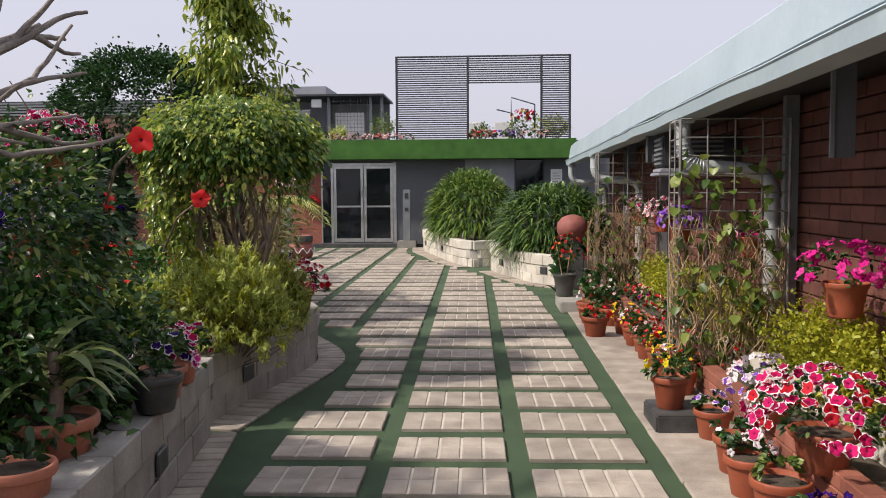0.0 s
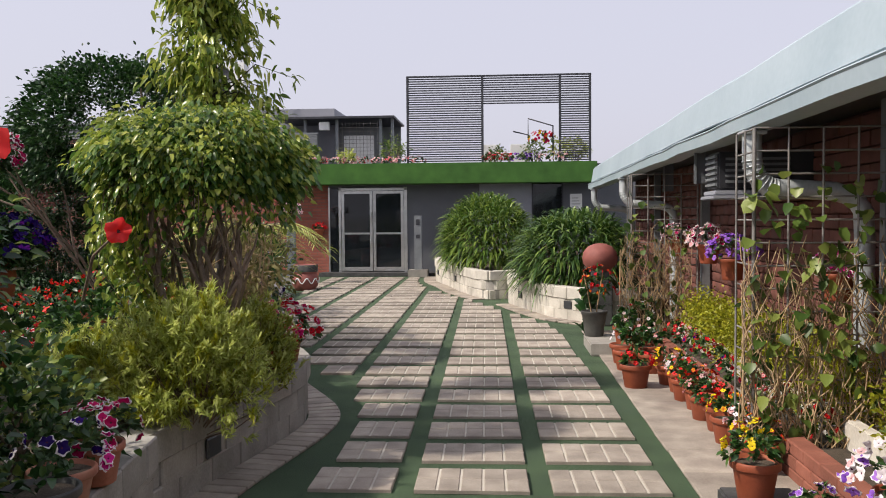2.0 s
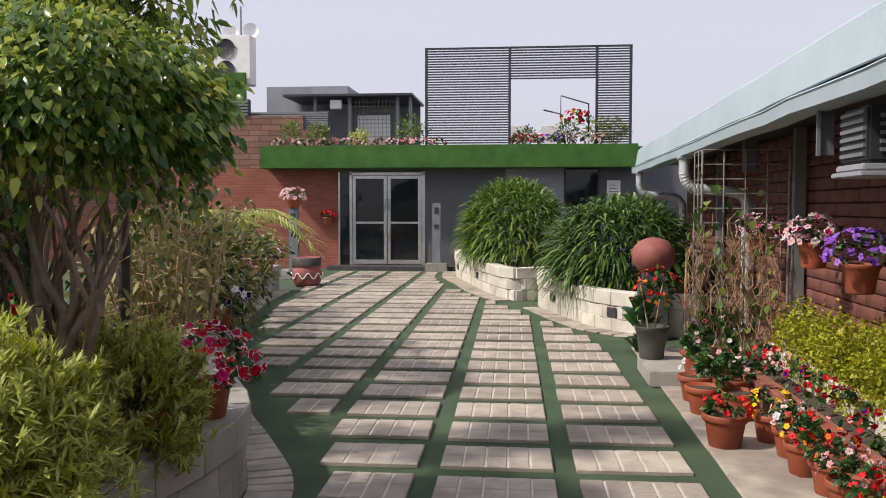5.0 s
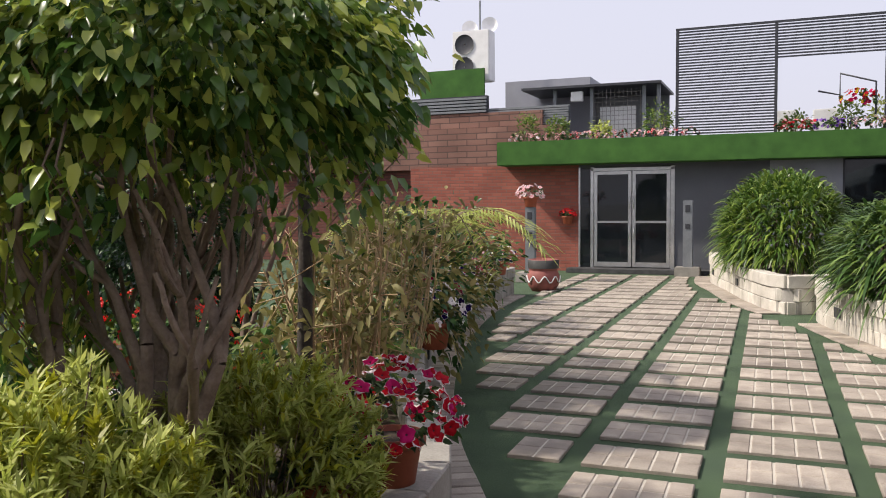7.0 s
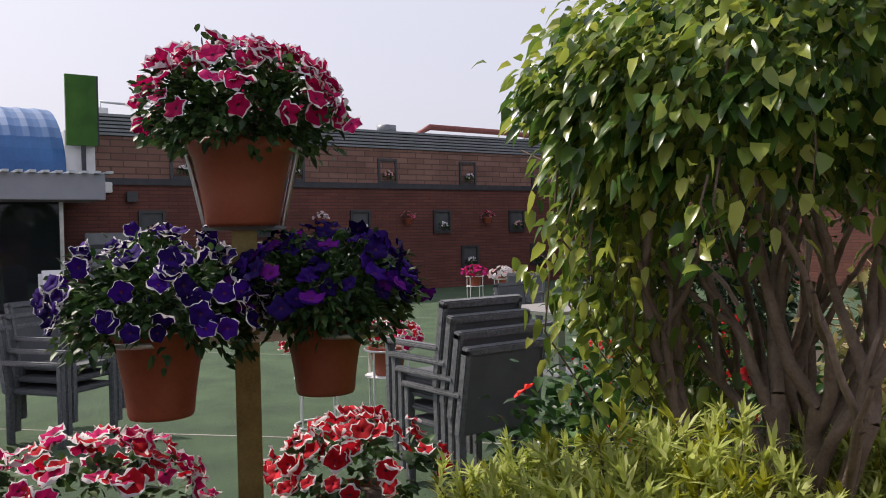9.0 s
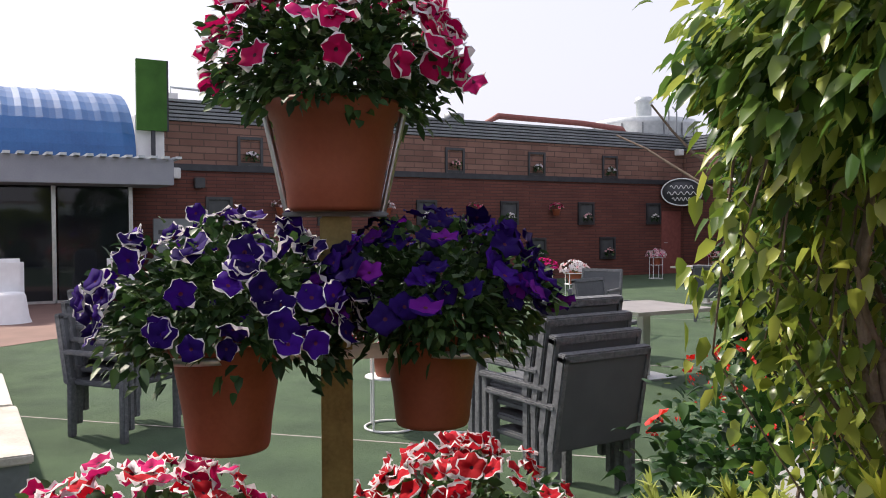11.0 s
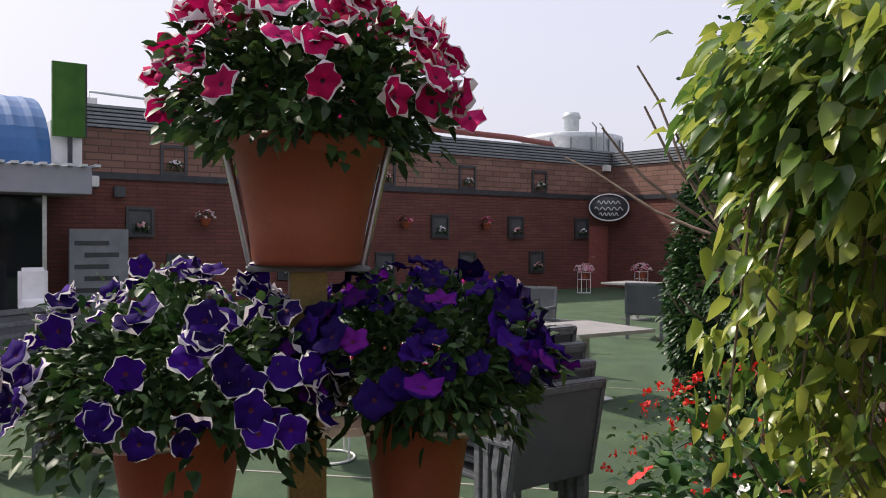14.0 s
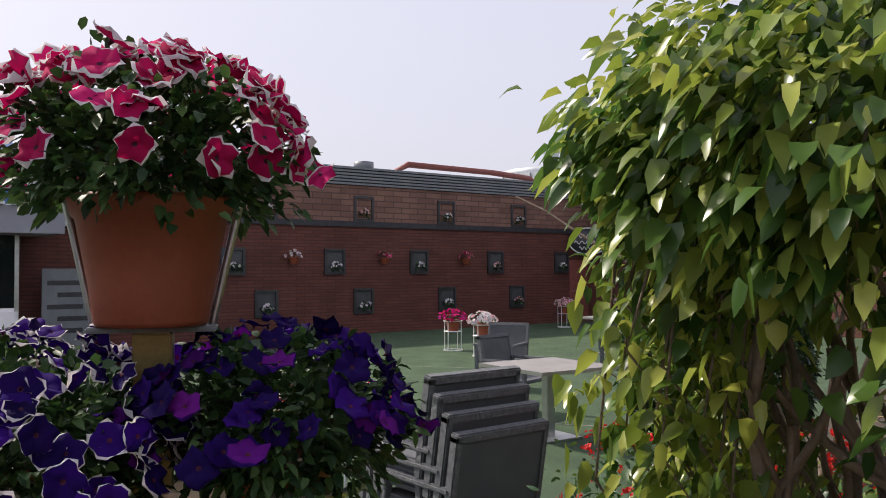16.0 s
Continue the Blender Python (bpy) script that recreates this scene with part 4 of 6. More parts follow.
# the umbrella-shaped ficus
def ficus():
    t = thing("ficus_tree", (-1.98, 6.42, 0.3), "low ficus with many twisting stems and a flat leafy crown", "tree"); b = Soup(); ends = []
    C = np.array((-0.08, 0.23, 1.6))
    for k in range(8):
        a = 2 * math.pi * k / 8 + rng.uniform(-0.3, 0.3); lean = rng.uniform(0.25, 0.5)
        limb(b, (0.05 * math.cos(a), 0.05 * math.sin(a), 0.3), (lean * math.cos(a) - 0.06, lean * math.sin(a) + 0.15, 1.0), 0.55, 0.036, 2, ends, 0.34, 0.3, 3, 7, 0.12)
    tube_soup(b, [(0.1, -0.06, -0.05), (0.07, -0.02, 0.1), (0.02, 0.01, 0.24), (-0.02, 0.0, 0.4)], 0.1, 0.075, 10)
    part("trunk", b.mesh("trunk", True), BARK, t)
    s = Soup()
    p, d = dome_points(8200, (0.71, 0.71, 0.36), C, -0.5, clumps=300, spread=0.07, inner=0.5)
    d = unit(d * np.array([1, 1, 0.4]) + np.array([0, 0, -0.5])); leaf_soup(s, p, d, 0.054, 0.037, 0.4, 0)
    p, d = dome_points(2500, (0.72, 0.72, 0.38), C + np.array([-0.02, -0.02, 0.02]), 0.05, clumps=170, spread=0.07, inner=0.85)
    leaf_soup(s, p, unit(d + np.array([0, 0, -0.25])), 0.05, 0.033, 0.5, 1)
    # hanging sprays round the rim, long on the lawn side
    for k in range(110):
        lawn = k < 40; a = radians(rng.uniform(172, 245)) if lawn else rng.uniform(0, 2 * math.pi); rad = rng.uniform(0.42, 0.66)
        x, y = C[0] + rad * math.cos(a), C[1] + rad * math.sin(a); top = C[2] + rng.uniform(-0.25, 0.05)
        ln = rng.uniform(0.35, 1.15) if lawn else rng.uniform(0.08, 0.24)
        e = np.array((math.cos(a), math.sin(a), 0.0))
        path = [np.array((x, y, top)), np.array((x, y, top - ln * 0.45)) + e * 0.05, np.array((x, y, top - ln)) - e * (0.3 * ln)]
        tube_soup(b2, path, 0.004, 0.002, 4); m = 14 + int(ln * 48)
        u = rng.uniform(0, 1, m)[:, None]; q = np.where(u < 0.5, path[0] * (1 - 2 * u) + path[1] * 2 * u, path[1] * (2 - 2 * u) + path[2] * (2 * u - 1)) + rng.normal(size=(m, 3)) * 0.05
        leaf_soup(s, q, rng.normal(size=(m, 3)) * 0.6 + e * 0.5 + np.array([0, 0, -0.6]), 0.05, 0.034, 0.4, 1 if k % 5 < (3 if lawn else 2) else 0)
    part("crown", s.mesh("crown"), [L_FICUS, L_FICUSY], t); tagged(part("branchwork", b2.mesh("branchwork"), BARK, t), kind="stuff")
b2 = Soup(); ficus()

def tall_ficus():
    t = thing("tall_weeping_ficus", (-2.4, 7.9, 0.3), "slender upright ficus with loose drooping sprays", "tree"); b = Soup(); s = Soup()
    tube_soup(b, [(0, 0, -0.05), (0.03, 0, 1.0), (0, 0.03, 2.0), (0.03, 0, 3.4)], 0.042, 0.014, 8)
    for k in range(64):
        z = rng.uniform(1.6, 3.5); a = rng.uniform(0, 6.28); L = rng.uniform(0.15, 0.44) * (1.15 if z < 2.6 else 0.85); e = np.array((math.cos(a) * L, math.sin(a) * L, 0.12))
        path = [np.array((0.01, 0, z)), np.array((0, 0, z)) + e * 0.6, np.array((0, 0, z)) + e + np.array((0, 0, -0.1))]; tube_soup(b, path, 0.008, 0.003, 5)
        u = rng.uniform(0.3, 1.1, 75)[:, None]; q = path[0] * (1 - u) + path[2] * u + rng.normal(size=(75, 3)) * 0.07
        leaf_soup(s, q, rng.normal(size=(75, 3)) * 0.5 + np.array([e[0], e[1], -0.45]), 0.085, 0.036, 0.4)
    for k in range(7):
        a = rng.uniform(-0.9, 0.9); z = rng.uniform(2.0, 3.0); L = rng.uniform(0.5, 0.75)
        path = [np.array((0, 0, z - 0.2)), np.array((L * 0.5 * math.cos(a), L * 0.5 * math.sin(a), z + 0.12)), np.array((L * math.cos(a), L * math.sin(a), z))]; tube_soup(b, path, 0.007, 0.002, 5)
        u = rng.uniform(0.5, 1.05, 12)[:, None]; q = path[1] * (1 - u) + path[2] * u + rng.normal(size=(12, 3)) * 0.03
        leaf_soup(s, q, rng.normal(size=(12, 3)) * 0.5 + np.array([0.4, 0, -0.5]), 0.09, 0.04, 0.3)
    part("trunk", b.mesh("trunk", True), BARKDARK, t, "nearly black trunk"); part("crown", s.mesh("crown"), L_FICUSY, t)
tall_ficus()

bush("topiary_tree", (-4.0, 9.6, 0.3), (0.97, 0.97, 0.8), 20000, 0.06, L_DARK, "clipped dark green dome-shaped topiary tree", "tree", -0.5, 700, 0.06, 0.3, 0.5, 1.35, 0.85)
bush("tall_hedge", (-5.1, 10.2, 0.0), (0.55, 0.8, 1.31), 30000, 0.06, L_DARK, "tall clipped dark green hedge column with small leaves", "hedge", -0.95, 1500, 0.04, 0.3, 0.5, 0.0, 0.85)
bush("lantana_shrub", (-3.85, 8.45, 0.0), (0.75, 0.75, 0.5), 2600, 0.04, [L_HIB, L_VINE], "loose shrub with small red flower heads beside the lawn", "shrub", -0.7, 120, 0.12, 0.3, 0.5, 0.0, 0.2)
lan = thing("lantana_blossoms", (-3.85, 8.45, 0.0), "small scarlet flower heads scattered over a loose shrub", "flowers")
f = Soup(); p, d = dome_points(130, (0.85, 0.85, 0.6), (0, 0, 0.5), -0.3, inner=0.7)
for k in range(7):
    flower_soup(f, p + rng.normal(size=p.shape) * 0.012, d + rng.normal(size=p.shape) * 0.4, 0.026, 0.3, (0, 0, 1), 4)
part("blossoms", f.mesh("blossoms"), [P_HIB, P_ORANGE], lan)

# hibiscus and undergrowth of the near bed
def wild(name, at, radii, n, size, mats, label, flowers=0, petal=None, fsize=0.1, shape=0.5, trunk=0.0):
    t = bush(name, at, radii, n, size, mats, label, "shrub", -0.75, max(40, n // 26), 0.12, 0.3, shape, trunk, 0.3)
    if flowers:
        f = Soup(); p, d = dome_points(flowers, np.array(radii) * 1.03, (0, 0, radii[2] * 0.9 + trunk), -0.1, inner=0.85); flower_soup(f, p, d + np.array([0.5, -0.6, 0]), fsize, 0.4, (0, 0, 1)); part("blossoms", f.mesh("blossoms"), [petal, P_THROAT], t)
    return t
wild("hibiscus_shrub", (-2.25, 3.7, 0.3), (0.52, 0.58, 0.58), 4200, 0.062, [L_HIB, L_VINE, L_DARK], "loose hibiscus shrub with large red flowers", 1, P_HIB, 0.1, 0.5, 0.5)
hb = thing("hibiscus_blossoms", (-1.45, 3.4, 0.52), "large scarlet hibiscus flowers on long shoots", "flowers"); b = Soup(); f = Soup()
for x, y, z in ((0.04, -0.06, 1.25), (0.0, 0.75, 1.0)):
    tube_soup(b, [(x - 0.4, y + 0.5, z - 0.3), (x - 0.2, y + 0.2, z - 0.1), (x, y, z)], 0.008, 0.004, 5); flower_soup(f, np.array([[x, y, z]]), np.array([[0.35, -0.9, 0.1]]), 0.13, 0.4, (0, 0, 1))
part("blossoms", f.mesh("blossoms"), [P_HIB, P_THROAT], hb); tagged(part("branchwork", b.mesh("branchwork"), BARK, hb), kind="stuff")
wild("hibiscus_shrub", (-2.6, 3.5, 0.3), (0.5, 0.6, 0.55), 2200, 0.065, [L_HIB, L_DARK], "loose hibiscus shrub with a red flower", 1, P_HIB, 0.11)
wild("bougainvillea_shrub", (-2.95, 3.6, 0.3), (0.5, 0.8, 0.9), 2600, 0.06, [L_HIB, L_DARK], "thin shrub with loose pink flower sprays", 18, P_MAG, 0.05)
wild("broadleaf_shrub", (-2.5, 2.2, 0.3), (0.55, 0.8, 0.6), 2000, 0.09, [L_HIB, L_DARK], "dense dark green broad-leaved shrub", 0)
wild("broadleaf_shrub", (-2.15, 3.1, 0.3), (0.3, 0.8, 0.3), 1500, 0.06, [L_HIB, L_DARK], "low dark green shrub behind the pots", 0)
wild("broadleaf_shrub", (-2.75, 6.9, 0.3), (0.55, 0.8, 0.42), 2000, 0.07, [L_HIB, L_DARK], "low dark green shrub with a few red flowers", 5, P_HIB, 0.08)
wild("broadleaf_shrub", (-2.75, 8.7, 0.3), (0.4, 0.6, 0.4), 1500, 0.08, [L_HIB, L_VINE, L_DRY], "mixed green shrub with broad leaves", 0)
wild("broadleaf_shrub", (-3.2, 10.6, 0.3), (0.7, 1.2, 0.65), 2600, 0.09, [L_HIB, L_DRY], "mixed green and yellowing shrub", 0)
wild("broadleaf_shrub", (-4.2, 13.6, 0.3), (0.8, 1.6, 0.65), 2600, 0.1, [L_HIB, L_DRY], "mixed green and yellowing shrub", 0)
wild("broadleaf_shrub", (-2.0, 3.35, 0.3), (0.38, 0.5, 0.5), 2600, 0.075, [L_HIB, L_DARK], "dense dark green shrub behind the pots", 3, P_HIB, 0.05)
wild("broadleaf_shrub", (-2.05, 4.35, 0.3), (0.34, 0.5, 0.42), 2600, 0.07, [L_HIB, L_DARK, L_VINE], "dark green shrub with a few scarlet flowers", 6, P_HIB, 0.05)
tuft_bush("needle_leaf_shrub", (-1.84, 5.85, 0.3), (0.42, 0.5, 0.5), 1350, "bright yellow-green needle-leaved shrub in the block planter")
tuft_bush("needle_leaf_shrub", (-1.86, 6.75, 0.3), (0.36, 0.5, 0.44), 1000, "bright yellow-green needle-leaved shrub in the block planter")
tuft_bush("needle_leaf_shrub", (-2.5, 6.15, 0.3), (0.42, 0.5, 0.36), 650, "bright yellow-green needle-leaved shrub at the lawn edge")

def dry_canes(at, n, h, spread, label):
    t = thing("dry_cane_shrub", at, label, "shrub"); b = Soup(); s = Soup(); pts = []
    for k in range(n):
        a = rng.uniform(0, 6.28); r = spread * rng.uniform(0.1, 1); x, y = r * math.cos(a), r * math.sin(a); hh = h * rng.uniform(0.6, 1.05)
        path = [np.array((x * 0.5, y * 0.5, -0.02)), np.array((x * 0.7, y * 0.7, hh * 0.5)) + rng.normal(size=3) * 0.03, np.array((x, y, hh)) + rng.normal(size=3) * 0.05]; tube_soup(b, path, 0.009, 0.004, 5)
        for j in range(4):
            u = rng.uniform(0.3, 1); q = path[1] * (1 - u) + path[2] * u; e = q + rng.normal(size=3) * np.array([0.13, 0.13, 0.09]); tube_soup(b, [q, e], 0.004, 0.002, 4); pts.append(e)
    pts = np.array(pts); p = np.repeat(pts, 4, 0) + rng.normal(size=(len(pts) * 4, 3)) * 0.05
    leaf_soup(s, p, rng.normal(size=p.shape) + np.array([0, 0, -0.4]), 0.08, 0.032, 0.3)
    part("cane_thicket", b.mesh("canes"), TWIG, t); part("leaves", s.mesh("leaves"), [L_DRY], t)
dry_canes((-2.3, 8.15, 0.3), 34, 1.15, 0.4, "thicket of pale dry canes with sparse yellowing leaves"); dry_canes((-2.75, 9.4, 0.3), 30, 1.2, 0.5, "thicket of pale dry canes with sparse yellowing leaves")

# feathery palm
pal = thing("feather_palm", (-3.3, 11.4, 0.3), "arching yellow-green feather palm", "palm"); s = Soup(); b = Soup()
for k in range(16):
    a = 2 * math.pi * k / 16; L = rng.uniform(0.9, 1.25); path = [np.array((math.cos(a) * L * u * 0.9, math.sin(a) * L * u * 0.9, 0.9 + 0.9 * u * L - 1.1 * u ** 2.2)) for u in np.linspace(0, 1, 9)]
    tube_soup(b, path, 0.01, 0.004, 5)
    for sgn in (-1, 1):
        u = np.linspace(0.15, 1, 30); q = np.stack([np.interp(u, np.linspace(0, 1, 9), [w[c] for w in path]) for c in range(3)], 1)
        blade_soup(s, q, np.tile(np.array([-math.sin(a) * sgn + 0.4 * math.cos(a), math.cos(a) * sgn + 0.4 * math.sin(a), 0.1]), (30, 1)), 0.36, 0.018, 0.4, 3)
tube_soup(b, [(0, 0, -0.05), (0.02, 0, 0.9)], 0.06, 0.045, 9); part("branchwork", b.mesh("stems"), BARK, pal); part("fronds", s.mesh("fronds"), L_YEL, pal)

# bare frangipani branches over the near bed
rng = np.random.default_rng(5)
fr = thing("bare_frangipani", (-2.72, 2.1, 0.3), "leafless grey tree with stubby upturned branches", "tree"); b = Soup(); ends = []
tube_soup(b, [(0, 0, -0.05), (0.02, 0.1, 0.6), (0.14, 0.22, 1.15), (0.25, 0.36, 1.5)], 0.1, 0.075, 10)
part("trunk", b.mesh("trunk", True), BARKGREY, fr); b = Soup()
for dx, dy, dz, L, r in ((0.5, 0.78, 0.28, 0.95, 0.06), (0.42, 0.7, 0.55, 0.8, 0.066), (0.55, 0.6, 0.15, 0.8, 0.05), (0.3, 0.9, 0.42, 0.9, 0.055)):
    limb(b, (0.24, 0.34, 1.46), (dx, dy, dz), L * 0.9, r * 0.85, 2, ends, 0.3, 0.1, 3, 6, 0.09)
tagged(part("branchwork", b.mesh("branchwork", True), BARKGREY, fr), kind="stuff")

# strap-leaved plant in a big pot, near end of the bed
sp = thing("strap_leaf_pot", (-1.74, 3.2, 0.4), "variegated strap-leaved plant in a large terracotta pot", "potted plant")
part("pot", pot_mesh(0.17, 0.26).copy(), TERRAD, sp); part("soil", lathe([(0.001, 0.235), (0.148, 0.23)], 16), EARTH, sp)
s = Soup(); n = 20; a = rng.uniform(0, 6.28, n); blade_soup(s, np.tile([[0, 0, 0.3]], (n, 1)) + rng.normal(size=(n, 3)) * 0.015 + np.stack([0 * a, 0 * a, rng.uniform(0, 0.22, n)], 1), np.stack([np.cos(a) * 0.75, np.sin(a) * 0.75, rng.uniform(0.5, 1.0, n)], 1), 0.54, 0.072, 0.75, 7); part("leaves", s.mesh("leaves", True), L_STRIPE, sp)
part("stem", tube([(0, 0, 0.2), (0.01, 0, 0.38), (0, 0, 0.52)], 0.035, 0.02), BARK, sp)
for (x, y, z, r, h, mt, lab) in ((-1.57, 3.8, 0.52, 0.13, 0.17, BLACKPOT, "blackened empty-looking pot of soil on the planter wall"), (-1.62, 2.72, 0.42, 0.13, 0.2, TERRAD, "faded terracotta pot stacked in another")):
    flower_pot((x, y, z), r, h, P_RED, P_WHITE, lab, 0, 26, 0.7, 0.4, pot=mt, leaf=L_DARK, lsize=0.06, group="")
flower_pot((-1.63, 4.05, 0.52), 0.12, 0.16, [P_MAG, P_PURP], P_WHITE, "faded pot of purple and magenta petunias on the planter wall", 14, 130, 1.5, 1.0, 0.06, pot=TERRAD)
flower_pot((-1.67, 4.38, 0.52), 0.11, 0.16, P_PINK, P_WHITE, "terracotta pot of pink petunias on the planter wall", 20, 130, 1.6, 1.0, 0.06, pot=TERRAD)
# end of the long planter
wp = thing("white_pedestal", (-3.33, 7.72, 0.0), "white painted block pedestal at the lawn edge", "pedestal"); part("block", boxes((-0.16, 0.16, -0.16, 0.16, 0, 0.66), bevel=0.012), WHITE, wp)
flower_pot((-3.33, 7.72, 0.66), 0.14, 0.2, [P_HIB], P_HIB, "terracotta pot of small scarlet flowers on a white pedestal", 12, 160, 1.2, 0.8, 0.04, L_VINE)
flower_pot((-1.7, 7.42, 0.46), 0.13, 0.2, [P_RED, P_RED, P_PINK], P_WHITE, "terracotta pot spilling crimson petunias with white rims", 95, 300, 2.1, 1.1, 0.065, rim=0.06)
flower_pot((-1.72, 6.95, 0.46), 0.12, 0.18, P_RED, P_WHITE, "terracotta pot of dark green feathery foliage", 0, 420, 1.3, 1.0, leaf=L_DARK, lsize=0.035)
for k, (x, y) in enumerate(((-2.75, 10.3), (-3.0, 10.9), (-3.3, 11.7), (-3.5, 12.6), (-3.8, 13.7), (-4.2, 15.2), (-4.4, 16.8))):
    flower_pot((x, y, 0.46), 0.15, 0.2, [[P_PURP, P_WHITE], [P_PINK], [P_PALE, P_PINK]][k % 3], P_WHITE, "pot of mixed petunias on the long planter wall", 40, 200, 1.7, 1.2, 0.07, L_DARK)
jar = thing("painted_jar", (-4.3, 19.0, 0.0), "dark red clay jar painted with white loops", "jar")
part("body", lathe([(0.01, 0), (0.2, 0), (0.27, 0.1), (0.3, 0.24), (0.26, 0.36), (0.24, 0.38), (0.27, 0.4), (0.27, 0.56), (0.24, 0.57), (0.23, 0.5), (0.01, 0.48)], 28), REDBALL, jar)
part("painted_band", tube([(0.303 * math.cos(a), 0.303 * math.sin(a), 0.22 + 0.055 * math.sin(a * 9)) for a in np.linspace(0, 6.283, 90)], 0.012, sides=5), WHITE, jar, "white painted wavy loops")
part("collar", lathe([(0.275, 0.41), (0.28, 0.55), (0.272, 0.56)], 28), BLACKPOT, jar)
flower_pot((-5.0, 20.6, 1.5), 0.16, 0.2, [P_PALE], P_WHITE, "pot of pale pink petunias on a grey post", 40, 160, 1.8, 0.9, 0.09); flower_pot((-4.95, 23.45, 1.1), 0.14, 0.18, [P_HIB], P_RED, "pot of red flowers against the entrance brick wall", 24, 120, 1.4, 0.9, 0.08)

# ---- pots along the eave side ----
blk = thing("stone_block", (1.26, 5.42, 0), "rough low dark concrete block under a flower pot", "block"); part("block", boxes((-0.19, 0.19, -0.22, 0.22, 0, 0.13), bevel=0.012), DARKSTONE, blk)
blk = thing("stone_block", (1.12, 10.9, 0), "low concrete block under a black pot", "block"); part("block", boxes((-0.18, 0.24, -0.4, 0.4, 0, 0.14), bevel=0.012), CONC, blk)
flower_pot((1.2, 5.42, 0.13), 0.125, 0.21, P_YEL, P_YEL, "terracotta pot of yellow flowers on a low block", 16, 170, 1.3, 1.2, 0.05, L_HIB)
flower_pot((1.40, 5.12, 0.0), 0.12, 0.2, [P_LILAC], P_WHITE, "terracotta pot of pale lilac pansies", 14, 110, 1.0, 0.8, 0.05)
flower_pot((1.36, 4.5, 0), 0.13, 0.22, P_WHITE, P_WHITE, "terracotta pot of small white flowers", 12, 140, 1.1, 0.7, 0.035, L_HIB)
flower_pot((1.32, 4.15, 0), 0.13, 0.22, [P_WHITE, P_THROAT], P_WHITE, "terracotta pot of white and dark pansies", 12, 120, 1.1, 0.7, 0.045)
flower_pot((1.35, 3.8, 0), 0.14, 0.23, P_WHITE, P_WHITE, "wide terracotta pot with young leaves", 0, 90, 0.8, 0.8, leaf=L_VINE)
flower_pot((1.4, 3.4, 0), 0.14, 0.2, [P_PURP], P_PURP, "terracotta pot of dark purple pansies", 16, 90, 1.0, 0.6, 0.05)
flower_pot((1.62, 4.0, 0.2), 0.16, 0.2, [P_RED, P_PINK, P_PINK], P_WHITE, "wide mass of red and white petunias over the brick edging", 110, 260, 2.2, 1.0, 0.07, rim=0.15)
flower_pot((1.62, 4.75, 0.2), 0.14, 0.2, [P_LILAC, P_WHITE, P_PALE], P_WHITE, "mass of white and violet petunias over the brick edging", 50, 180, 1.7, 0.9, 0.065)
flower_pot((1.75, 3.2, 0.2), 0.12, 0.16, [P_MAG], P_MAG, "magenta petunias in a pot on the brick edging", 16, 90, 1.4, 0.8, 0.06)
SIDE = [([P_YEL, P_HIB], L_HIB), ([P_PALE, P_WHITE], L_PET), ([P_ORANGE, P_YEL], L_HIB), ([P_HIB], L_HIB), ([P_PALE], L_PET), ([P_ORANGE, P_RED], L_HIB)]
for k in range(9):
    y = 6.25 + k * 0.33; pt, lf = SIDE[k % 6]
    flower_pot((1.47 + 0.03 * (k % 2), y, 0), 0.12, 0.2, pt, pt[-1], "terracotta pot of small mixed flowers on the stone strip", 22, 150, 1.25, 1.1, 0.042, lf, group="pots along the brick edging")
flower_pot((1.15, 8.75, 0), 0.145, 0.23, [P_HIB], P_RED, "terracotta pot of scarlet flowers on the stone strip", 20, 150, 1.1, 0.7, 0.045, L_HIB)
for k, (x, y) in enumerate(((1.2, 9.6), (1.42, 9.45), (1.22, 10.0), (1.46, 9.9), (1.48, 10.35), (1.3, 10.35))):
    flower_pot((x, y, 0.0 if y < 10.3 else 0.14), 0.14, 0.22, [[P_WHITE], [P_HIB, P_PALE]][k % 2], P_WHITE, "terracotta pot with upright young plants", 8, 130, 0.9, 1.9, 0.04, L_HIB, 0.07, group="clustered terracotta pots")
bp = thing("black_ornate_pot", (1.05, 11.15, 0.14), "black pot holding red geraniums and canes", "potted plant"); part("pot", pot_mesh(0.16, 0.3, "smooth").copy(), BLACKPOT, bp)
bloom_group(bp, (0.05, 0, 0.55), (0.24, 0.24, 0.3), 160, 40, [P_RED, P_HIB, P_ORANGE], P_RED, 0.05, L_HIB, 0.07)
for dx in (-0.06, 0.05):
    part("cane", tube([(dx * 0.3, 0, 0.2), (dx * 2, 0, 0.75)], 0.008), TWIG, bp)
blade_plant("rubber_plant", (1.1, 12.2, 0.0), 26, 0.4, 0.12, 0.12, L_DARK, "broad-leaved dark plant beside the ball pillar", 0.5, 0.5)
bpil = thing("ball_pillar", (1.365, 13.2, 0), "dark stone pillar topped by a red clay ball", "pillar")
part("pillar", boxes((-0.16, 0.16, -0.16, 0.16, 0, 0.62), (-0.12, 0.12, -0.12, 0.12, 0.62, 0.8), bevel=0.015), DARKSTONE, bpil)
part("ball", lathe([(0.1, 0.76), (0.16, 0.8), (0.235, 0.88), (0.25, 0.97), (0.235, 1.05), (0.17, 1.13), (0.08, 1.17), (0.001, 1.18)], 28), REDBALL, bpil, "red-brown clay ball")
